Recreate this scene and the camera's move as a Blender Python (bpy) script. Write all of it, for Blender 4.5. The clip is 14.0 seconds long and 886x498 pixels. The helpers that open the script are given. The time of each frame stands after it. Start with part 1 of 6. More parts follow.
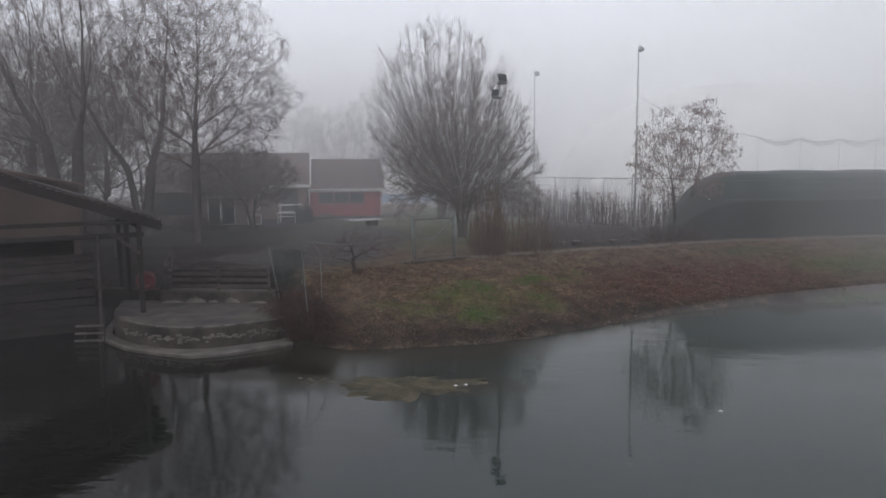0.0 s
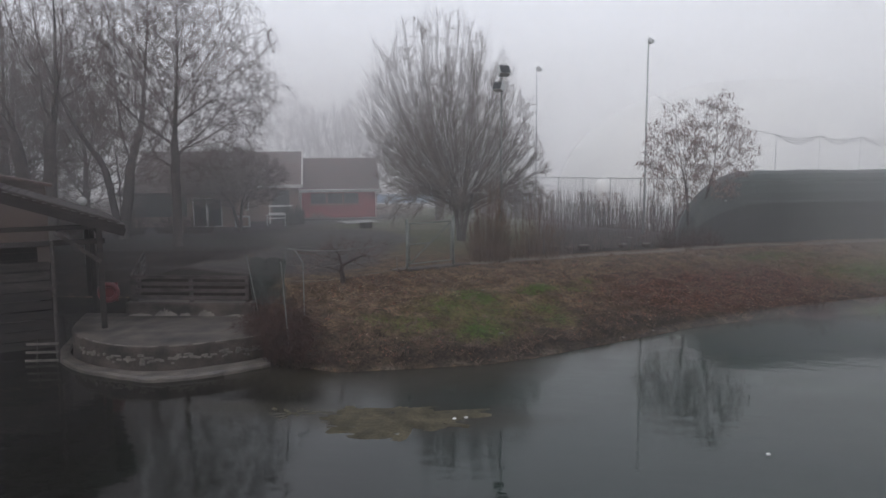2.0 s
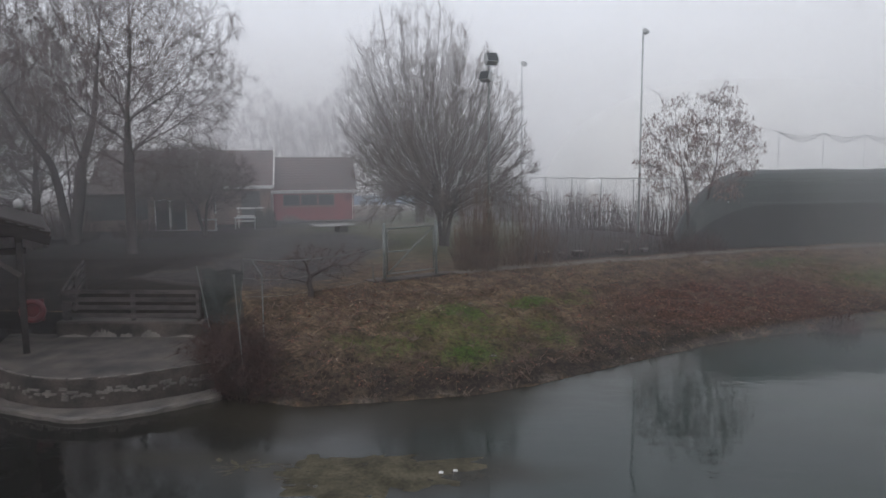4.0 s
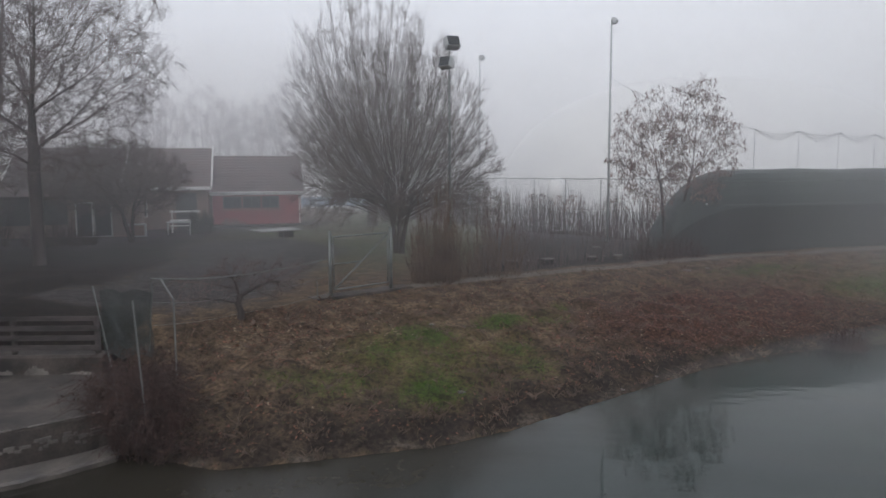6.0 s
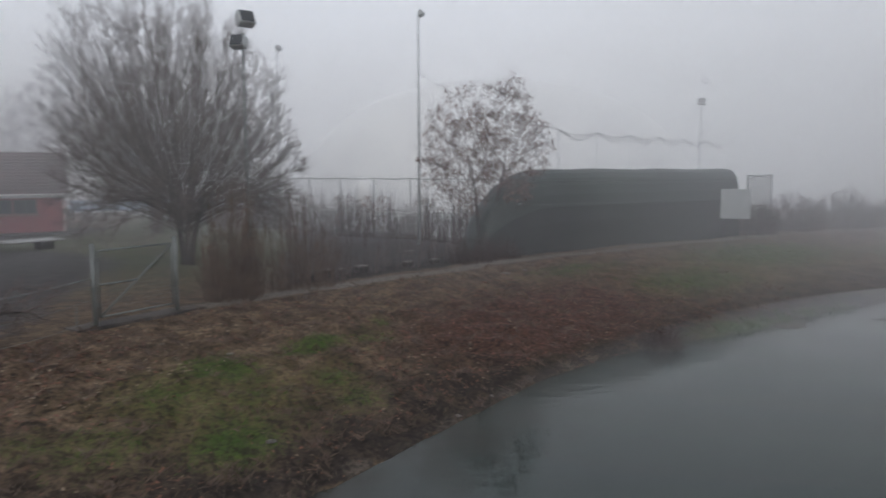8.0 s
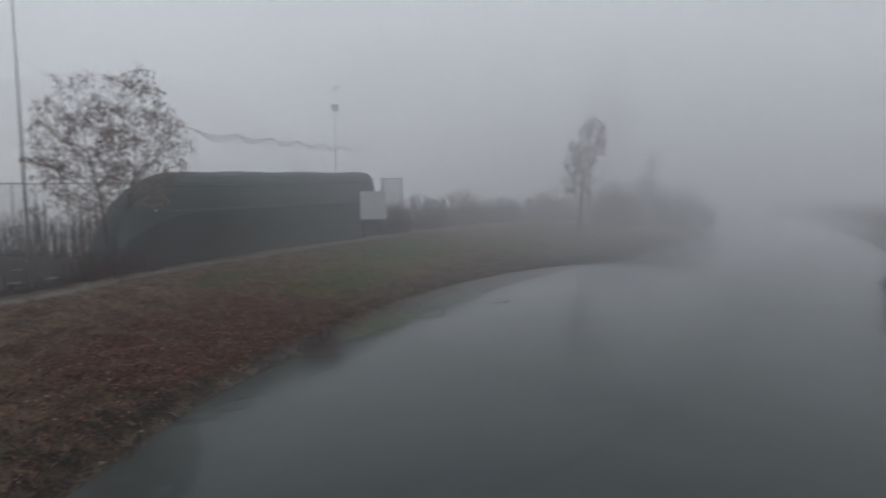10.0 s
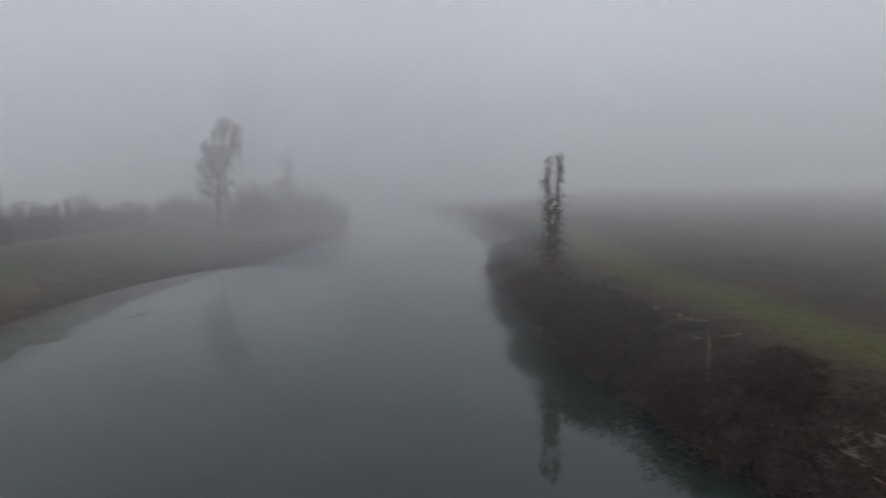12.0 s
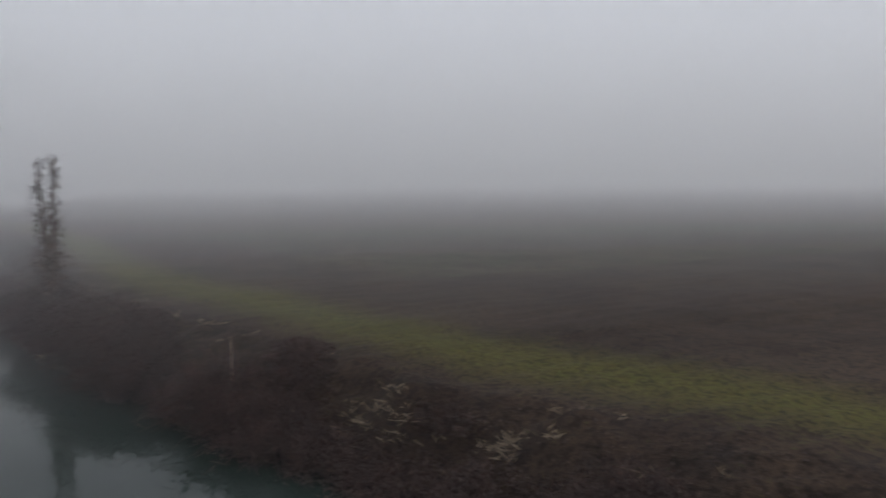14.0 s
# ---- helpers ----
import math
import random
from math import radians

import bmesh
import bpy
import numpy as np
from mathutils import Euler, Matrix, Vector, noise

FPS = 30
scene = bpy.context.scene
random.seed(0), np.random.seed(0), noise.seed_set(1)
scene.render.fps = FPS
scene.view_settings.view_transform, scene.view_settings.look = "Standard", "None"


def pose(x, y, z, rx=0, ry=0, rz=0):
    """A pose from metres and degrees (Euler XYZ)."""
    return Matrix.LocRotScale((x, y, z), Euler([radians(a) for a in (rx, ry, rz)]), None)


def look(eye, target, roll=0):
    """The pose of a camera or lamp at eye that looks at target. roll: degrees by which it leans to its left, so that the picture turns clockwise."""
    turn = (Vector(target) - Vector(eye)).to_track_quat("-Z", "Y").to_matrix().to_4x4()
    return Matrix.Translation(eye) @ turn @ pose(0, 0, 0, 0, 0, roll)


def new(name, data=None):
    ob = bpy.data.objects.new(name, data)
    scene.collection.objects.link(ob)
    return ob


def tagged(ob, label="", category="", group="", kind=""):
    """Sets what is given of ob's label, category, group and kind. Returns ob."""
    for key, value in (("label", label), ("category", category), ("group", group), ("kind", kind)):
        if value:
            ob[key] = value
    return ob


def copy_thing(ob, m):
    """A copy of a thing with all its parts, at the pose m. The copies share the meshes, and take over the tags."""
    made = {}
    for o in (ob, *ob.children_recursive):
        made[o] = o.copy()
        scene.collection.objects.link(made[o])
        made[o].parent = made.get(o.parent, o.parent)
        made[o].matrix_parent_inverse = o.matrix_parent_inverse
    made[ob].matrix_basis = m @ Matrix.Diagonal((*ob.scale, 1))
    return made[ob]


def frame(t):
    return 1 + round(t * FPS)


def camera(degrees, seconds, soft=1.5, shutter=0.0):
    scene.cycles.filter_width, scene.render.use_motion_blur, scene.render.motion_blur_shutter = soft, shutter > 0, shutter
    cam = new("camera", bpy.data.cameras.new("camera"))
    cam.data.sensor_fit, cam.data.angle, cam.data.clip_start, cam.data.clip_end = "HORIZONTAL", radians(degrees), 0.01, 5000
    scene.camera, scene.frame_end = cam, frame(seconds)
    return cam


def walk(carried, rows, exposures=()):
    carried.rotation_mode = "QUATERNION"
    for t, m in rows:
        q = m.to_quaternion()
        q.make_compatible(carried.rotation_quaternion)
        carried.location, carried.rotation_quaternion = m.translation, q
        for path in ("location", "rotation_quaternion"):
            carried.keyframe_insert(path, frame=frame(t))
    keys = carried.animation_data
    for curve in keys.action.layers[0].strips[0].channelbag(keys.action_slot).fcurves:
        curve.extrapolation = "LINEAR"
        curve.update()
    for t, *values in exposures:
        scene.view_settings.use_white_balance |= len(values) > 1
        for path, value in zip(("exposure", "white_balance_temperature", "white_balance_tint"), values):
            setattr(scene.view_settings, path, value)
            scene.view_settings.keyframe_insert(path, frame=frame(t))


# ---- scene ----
cam = camera(65.0, 14.0, soft=1.6, shutter=0.5)


def stand(x, y, z, yaw, pitch, roll):
    """Camera pose: heading to the left of +y, pitch up and lean, in degrees."""
    return pose(x, y, z, 90 + pitch, 0, yaw) @ pose(0, 0, 0, 0, 0, roll)


walk(cam, [
    (0.0, stand(1.207, 0.323, 5.513, 6.99, -6.46, -0.39)),
    (1.0, stand(1.089, 1.550, 5.497, 6.97, -6.46, -0.37)),
    (2.0, stand(0.950, 2.810, 5.477, 6.86, -6.46, -0.36)),
    (3.2, stand(0.710, 4.480, 5.425, 6.15, -6.42, -0.35)),
    (4.5, stand(0.432, 6.522, 5.358, 4.17, -6.36, -0.33)),
    (5.0, stand(0.318, 7.348, 5.346, 2.93, -6.35, -0.30)),
    (5.5, stand(0.226, 8.144, 5.331, 2.38, -6.32, -0.30)),
    (6.0, stand(0.169, 8.957, 5.315, 1.33, -6.32, -0.30)),
    (6.5, stand(0.112, 9.804, 5.300, -0.51, -6.32, -0.26)),
    (7.0, stand(0.076, 10.495, 5.290, -3.68, -6.36, -0.18)),
    (8.2, stand(0.090, 11.800, 5.205, -17.80, -6.25, -0.17)),
    (9.5, stand(0.141, 12.534, 5.145, -36.93, -6.09, -0.18)),
    (10.0, stand(0.141, 12.534, 5.145, -44.27, -6.00, -0.24)),
    (10.5, stand(0.141, 12.534, 5.145, -51.83, -6.00, -0.36)),
    (11.0, stand(0.141, 12.534, 5.145, -57.64, -6.00, -0.50)),
    (11.5, stand(0.141, 12.534, 5.145, -64.43, -6.00, -0.50)),
    (12.0, stand(0.141, 12.534, 5.145, -73.38, -6.00, -0.40)),
    (12.5, stand(0.141, 12.534, 5.145, -82.69, -5.98, -0.30)),
    (13.0, stand(0.141, 12.534, 5.145, -92.19, -5.93, -0.30)),
    (13.5, stand(0.141, 12.534, 5.145, -101.97, -5.90, -0.38)),
    (14.0, stand(0.141, 12.534, 5.145, -111.97, -5.90, -0.44)),
], exposures=((0.0, 0.12, 6550, 11), (2.0, 0.13, 6550, 11), (4.5, 0.13, 6500, 10), (7.0, 0.11, 6500, 10), (9.5, -0.22, 6400, 8), (12.5, -0.25, 6450, 8), (14.0, -0.18, 6500, 10)))

# ---- world and light: an overcast winter sky over ground fog ----
world = bpy.data.worlds.new("overcast_sky")
scene.world = world
world.use_nodes = True
wn, wl = world.node_tree.nodes, world.node_tree.links
wn.clear()
sky_out, sky_bg = wn.new("ShaderNodeOutputWorld"), wn.new("ShaderNodeBackground")
sky_tex = wn.new("ShaderNodeTexSky")
sky_tex.sky_type, sky_tex.sun_disc = "NISHITA", False
sky_tex.sun_elevation, sky_tex.sun_rotation = radians(24), radians(200)
sky_tex.air_density, sky_tex.dust_density = 1.0, 6.0
sky_mix = wn.new("ShaderNodeMix")
sky_mix.data_type = "RGBA"
sky_mix.inputs["Factor"].default_value = 0.93
sky_mix.inputs[7].default_value = (7.85, 8.2, 9.1, 1)
wl.new(sky_tex.outputs[0], sky_mix.inputs[6])
wl.new(sky_mix.outputs[2], sky_bg.inputs[0])
sky_bg.inputs[1].default_value = 0.108
wl.new(sky_bg.outputs[0], sky_out.inputs[0])
sun_data = bpy.data.lights.new("sun", "SUN")
sun_data.energy, sun_data.angle, sun_data.color = 0.5, radians(60), (1.0, 0.96, 0.92)
sun = new("sun", sun_data)
sun.matrix_world = look((0, 0, 60), (0.3, 0.8, 59))
scene.cycles.volume_bounces, scene.cycles.transparent_max_bounces = 6, 32
FOG_THIN = 0.0015


# ---- materials ----
def material(name, colour, colour2=None, scale=3.0, rough=0.85, bump=0.3, fine=40.0, metal=0.0, stretch=(1, 1, 1), vary=0.25, object_space=False):
    """A surface of two colours mixed by broad and fine noise, with relief from the fine one."""
    m = bpy.data.materials.new(name)
    m.use_nodes = True
    n, l = m.node_tree.nodes, m.node_tree.links
    b = n["Principled BSDF"]
    b.inputs["Roughness"].default_value, b.inputs["Metallic"].default_value = rough, metal
    geo = n.new("ShaderNodeTexCoord") if object_space else n.new("ShaderNodeNewGeometry")
    mapping = n.new("ShaderNodeMapping")
    mapping.inputs["Scale"].default_value = stretch
    l.new(geo.outputs["Object" if object_space else "Position"], mapping.inputs["Vector"])
    broad, small = n.new("ShaderNodeTexNoise"), n.new("ShaderNodeTexNoise")
    for node, size, detail in ((broad, scale, 4.0), (small, fine, 3.0)):
        node.inputs["Scale"].default_value, node.inputs["Detail"].default_value = size, detail
        l.new(mapping.outputs[0], node.inputs["Vector"])
    ramp = n.new("ShaderNodeMapRange")
    ramp.inputs["From Min"].default_value, ramp.inputs["From Max"].default_value = 0.35, 0.65
    l.new(broad.outputs["Fac"], ramp.inputs["Value"])
    mix = n.new("ShaderNodeMix")
    mix.data_type = "RGBA"
    l.new(ramp.outputs[0], mix.inputs["Factor"])
    c2 = colour2 or tuple(c * 0.7 for c in colour)
    mix.inputs[6].default_value, mix.inputs[7].default_value = (*colour, 1), (*c2, 1)
    shade = n.new("ShaderNodeMapRange")
    shade.inputs["From Min"].default_value, shade.inputs["From Max"].default_value = 0.3, 0.7
    shade.inputs["To Min"].default_value, shade.inputs["To Max"].default_value = 1 - vary, 1 + vary
    l.new(small.outputs["Fac"], shade.inputs["Value"])
    mul = n.new("ShaderNodeVectorMath")
    mul.operation = "SCALE"
    l.new(mix.outputs[2], mul.inputs[0])
    l.new(shade.outputs[0], mul.inputs["Scale"])
    l.new(mul.outputs[0], b.inputs["Base Color"])
    if bump:
        relief = n.new("ShaderNodeBump")
        relief.inputs["Strength"].default_value, relief.inputs["Distance"].default_value = bump, 0.02
        l.new(small.outputs["Fac"], relief.inputs["Height"])
        l.new(relief.outputs[0], b.inputs["Normal"])
    return m


BARK = material("bark", (0.065, 0.053, 0.048), (0.038, 0.031, 0.029), scale=2, fine=18, stretch=(1, 1, 0.25), bump=0.6)
TWIG = material("twig_bark", (0.145, 0.114, 0.106), (0.09, 0.071, 0.066), scale=1.5, fine=30, bump=0)
GREYTWIG = material("grey_twig_bark", (0.16, 0.137, 0.122), (0.105, 0.088, 0.079), scale=1.5, fine=30, bump=0)
BRAMBLE = material("bramble_stems", (0.06, 0.029, 0.022), (0.028, 0.0145, 0.0115), scale=2, fine=30, bump=0)
SHOOT = material("brown_shoots", (0.15, 0.105, 0.077), (0.085, 0.06, 0.046), scale=2, fine=30, bump=0)
STRAW = material("dry_straw", (0.32, 0.25, 0.17), (0.17, 0.125, 0.085), scale=3, fine=30, bump=0)
DRYGRASS = material("dry_grass", (0.13, 0.094, 0.058), (0.056, 0.04, 0.027), scale=3, fine=30, bump=0)
DEADLEAF = material("dead_leaves", (0.18, 0.076, 0.046), (0.055, 0.025, 0.017), scale=4, fine=25, bump=0, vary=0.45)
CLINGLEAF = material("withered_leaves", (0.22, 0.15, 0.13), (0.13, 0.092, 0.082), scale=3, fine=20, bump=0, vary=0.4)
DARKLEAF = material("dark_dead_leaves", (0.058, 0.03, 0.022), (0.026, 0.015, 0.0115), scale=4, fine=25, bump=0, vary=0.4)
FIELDGRASS = material("field_grass_blades", (0.085, 0.085, 0.014), (0.095, 0.085, 0.024), scale=0.8, fine=12, bump=0, vary=0.3)
WATERGRASS = material("waterside_grass_blades", (0.06, 0.095, 0.03), (0.08, 0.1, 0.04), scale=2, fine=20, bump=0, vary=0.3)
GRASSBLADE = material("grass_blades", (0.042, 0.1, 0.012), (0.066, 0.1, 0.018), scale=2, fine=20, bump=0, vary=0.3)
CONCRETE = material("weathered_concrete", (0.07, 0.057, 0.048), (0.014, 0.0115, 0.0105), scale=1.3, fine=24, bump=0.5, vary=0.35)
LIMED = material("lime_stained_concrete", (0.165, 0.148, 0.132), (0.075, 0.067, 0.06), scale=2.2, fine=30, rough=0.6, bump=0.4, vary=0.35)
WETCONCRETE = material("wet_concrete", (0.115, 0.1, 0.087), (0.045, 0.04, 0.036), scale=1.8, fine=30, rough=0.5, bump=0.4, vary=0.3)
DARKWOOD = material("dark_weathered_wood", (0.024, 0.0185, 0.0165), (0.0115, 0.0095, 0.009), scale=1.2, fine=14, stretch=(1, 1, 4), bump=0.5)
GREYWOOD = material("grey_weathered_wood", (0.06, 0.05, 0.046), (0.03, 0.026, 0.024), scale=1.5, fine=14, stretch=(1, 1, 4), bump=0.5)
ROOFTILE = material("brown_roof_tiles", (0.1, 0.062, 0.054), (0.062, 0.044, 0.04), scale=0.8, fine=9, bump=0.4)
RAILWOOD = material("pale_weathered_wood", (0.07, 0.059, 0.056), (0.026, 0.022, 0.021), scale=1.5, fine=14, stretch=(1, 1, 4), bump=0.5)
COURT = material("pale_court_surface", (0.34, 0.34, 0.33), (0.27, 0.27, 0.265), scale=0.3, fine=6, rough=0.9, bump=0.1, vary=0.08)
OLDTILE = material("mossy_roof_tiles", (0.026, 0.018, 0.016), (0.013, 0.01, 0.009), scale=1.2, fine=12, bump=0.5)
REDPLASTER = material("red_plaster", (0.36, 0.05, 0.055), (0.27, 0.045, 0.05), scale=0.7, fine=18, bump=0.2, vary=0.15)
PINKPLASTER = material("faded_pink_plaster", (0.26, 0.165, 0.13), (0.17, 0.115, 0.095), scale=0.6, fine=16, bump=0.25, vary=0.15)
BROWNPLASTER = material("brown_plaster", (0.1, 0.07, 0.056), (0.06, 0.044, 0.037), scale=0.6, fine=16, bump=0.25, vary=0.15)
WHITEPAINT = material("white_paint", (0.72, 0.72, 0.71), (0.6, 0.6, 0.58), scale=1.4, fine=20, rough=0.6, bump=0.1, vary=0.1)
# dark window frames, and dark panels that stand for porch shade
PAINT_AND_SHADE = material("dark_paint_and_shade", (0.05, 0.055, 0.05), (0.03, 0.034, 0.032), scale=2, fine=16, rough=0.6, bump=0.15)
GALVANISED = material("galvanised_steel", (0.18, 0.19, 0.183), (0.125, 0.135, 0.13), scale=4, fine=40, rough=0.5, metal=0.5, bump=0.1, vary=0.15)
LAMPGREY = material("pale_lamp_housing", (0.42, 0.44, 0.44), (0.34, 0.36, 0.36), scale=4, fine=40, rough=0.5, metal=0.2, bump=0.05, vary=0.1)
DARKSTEEL = material("dark_steel", (0.12, 0.14, 0.13), (0.08, 0.09, 0.085), scale=4, fine=40, rough=0.55, metal=0.4, bump=0.1)
TARP = material("green_tarpaulin", (0.034, 0.047, 0.042), (0.022, 0.032, 0.029), scale=0.5, fine=6, rough=0.55, bump=0.5, vary=0.2)
DARKNET = material("dark_shade_cloth", (0.03, 0.034, 0.032), (0.018, 0.022, 0.021), scale=0.7, fine=8, rough=0.9, bump=0.4)
WHITECOVER = material("white_plastic_cover", (0.88, 0.88, 0.87), (0.8, 0.8, 0.79), scale=0.8, fine=8, rough=0.4, bump=0.1, vary=0.05)
MEMBRANE = material("white_membrane", (0.7, 0.7, 0.68), (0.6, 0.6, 0.59), scale=0.2, fine=2, rough=0.5, bump=0.05, vary=0.05)
# red darkened: the boathouse's shade on the buoy is put into its colour
REDPLASTIC = material("red_plastic", (0.1, 0.012, 0.015), (0.06, 0.01, 0.013), scale=5, fine=30, rough=0.45, bump=0.05, vary=0.1)
BLUEPAINT = material("blue_paint", (0.16, 0.28, 0.42), (0.13, 0.23, 0.36), scale=0.8, fine=10, rough=0.6, bump=0.05, vary=0.1)
IVY = material("ivy_leaves", (0.05, 0.055, 0.035), (0.03, 0.033, 0.025), scale=4, fine=25, bump=0)
NETTING = material("green_netting", (0.05, 0.066, 0.062), (0.035, 0.048, 0.045), scale=2, fine=20, bump=0)
WEED = material("water_weed", (0.08, 0.071, 0.048), (0.036, 0.033, 0.022), scale=2.2, fine=14, rough=0.95, bump=0.6, vary=0.35)


def glass_material():
    m = bpy.data.materials.new("window_glass")
    m.use_nodes = True
    b = m.node_tree.nodes["Principled BSDF"]
    b.inputs["Base Color"].default_value = (0.02, 0.024, 0.026, 1)
    b.inputs["Roughness"].default_value = 0.06
    return m


GLASS = glass_material()
WEED.node_tree.nodes["Principled BSDF"].inputs["Specular IOR Level"].default_value = 0.1


def water_material():
    """Slow green river water: a dim body colour under a nearly smooth, reflecting surface."""
    m = bpy.data.materials.new("river_water")
    m.use_nodes = True
    n, l = m.node_tree.nodes, m.node_tree.links
    b = n["Principled BSDF"]
    b.inputs["Roughness"].default_value, b.inputs["IOR"].default_value = 0.03, 1.333
    geo = n.new("ShaderNodeNewGeometry")
    broad = n.new("ShaderNodeTexNoise")
    broad.inputs["Scale"].default_value, broad.inputs["Detail"].default_value = 0.16, 3
    l.new(geo.outputs["Position"], broad.inputs["Vector"])
    mix = n.new("ShaderNodeMix")
    mix.data_type = "RGBA"
    mix.inputs[6].default_value, mix.inputs[7].default_value = (0.0105, 0.0185, 0.0155, 1), (0.0165, 0.0285, 0.0238, 1)
    l.new(broad.outputs["Fac"], mix.inputs["Factor"])
    # body colour turns darker and browner towards the landing stage, at low x
    where, left_fade, left_tone = n.new("ShaderNodeSeparateXYZ"), n.new("ShaderNodeMapRange"), n.new("ShaderNodeMix")
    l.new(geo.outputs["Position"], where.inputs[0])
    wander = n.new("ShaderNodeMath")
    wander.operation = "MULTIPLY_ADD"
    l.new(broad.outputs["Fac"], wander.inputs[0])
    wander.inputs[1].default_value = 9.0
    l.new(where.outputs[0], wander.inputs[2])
    left_fade.inputs["From Min"].default_value, left_fade.inputs["From Max"].default_value = -2.0, 6.5
    l.new(wander.outputs[0], left_fade.inputs["Value"])
    left_tone.data_type = "RGBA"
    left_tone.inputs[6].default_value = (0.0065, 0.006, 0.005, 1)
    l.new(left_fade.outputs[0], left_tone.inputs["Factor"])
    l.new(mix.outputs[2], left_tone.inputs[7])
    shoal, patch, near, weedy = n.new("ShaderNodeAttribute"), n.new("ShaderNodeTexNoise"), n.new("ShaderNodeMapRange"), n.new("ShaderNodeMix")
    shoal.attribute_name = "shoal"
    patch.inputs["Scale"].default_value, patch.inputs["Detail"].default_value = 1.1, 6
    l.new(geo.outputs["Position"], patch.inputs["Vector"])
    blend = n.new("ShaderNodeMath")
    blend.operation = "MULTIPLY_ADD"
    l.new(patch.outputs["Fac"], blend.inputs[0])
    blend.inputs[1].default_value = 0.9
    l.new(shoal.outputs["Fac"], blend.inputs[2])
    near.inputs["From Min"].default_value, near.inputs["From Max"].default_value = 0.6, 1.15
    near.inputs["To Max"].default_value = 0.85
    l.new(blend.outputs[0], near.inputs["Value"])
    grain, growth = n.new("ShaderNodeTexNoise"), n.new("ShaderNodeMix")
    grain.inputs["Scale"].default_value, grain.inputs["Detail"].default_value = 6, 4
    l.new(geo.outputs["Position"], grain.inputs["Vector"])
    growth.data_type = "RGBA"
    growth.inputs[6].default_value, growth.inputs[7].default_value = (0.01, 0.0088, 0.0065, 1), (0.038, 0.033, 0.022, 1)
    l.new(grain.outputs["Fac"], growth.inputs["Factor"])
    weedy.data_type = "RGBA"
    l.new(near.outputs[0], weedy.inputs["Factor"])
    l.new(left_tone.outputs[2], weedy.inputs[6])
    l.new(growth.outputs[2], weedy.inputs[7])
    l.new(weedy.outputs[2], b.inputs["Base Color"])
    matt, rougher = n.new("ShaderNodeMapRange"), n.new("ShaderNodeMapRange")
    matt.inputs["To Min"].default_value, matt.inputs["To Max"].default_value = 0.42, 0.16
    rougher.inputs["To Min"].default_value, rougher.inputs["To Max"].default_value = 0.03, 0.26
    for node, socket in ((matt, "Specular IOR Level"), (rougher, "Roughness")):
        l.new(near.outputs[0], node.inputs["Value"])
        l.new(node.outputs[0], b.inputs[socket])
    mapping = n.new("ShaderNodeMapping")
    mapping.inputs["Rotation"].default_value = (0, 0, radians(28))
    mapping.inputs["Scale"].default_value = (0.5, 1.3, 1)
    l.new(geo.outputs["Position"], mapping.inputs["Vector"])
    ripple, swell = n.new("ShaderNodeTexNoise"), n.new("ShaderNodeTexNoise")
    ripple.inputs["Scale"].default_value, ripple.inputs["Detail"].default_value = 2.6, 3
    swell.inputs["Scale"].default_value, swell.inputs["Detail"].default_value = 0.5, 2
    l.new(mapping.outputs[0], ripple.inputs["Vector"])
    l.new(mapping.outputs[0], swell.inputs["Vector"])
    first, second = n.new("ShaderNodeBump"), n.new("ShaderNodeBump")
    first.inputs["Strength"].default_value, first.inputs["Distance"].default_value = 0.22, 0.02
    second.inputs["Strength"].default_value, second.inputs["Distance"].default_value = 0.15, 0.06
    l.new(ripple.outputs["Fac"], first.inputs["Height"])
    l.new(swell.outputs["Fac"], second.inputs["Height"])
    l.new(first.outputs[0], second.inputs["Normal"])
    l.new(second.outputs[0], b.inputs["Normal"])
    return m


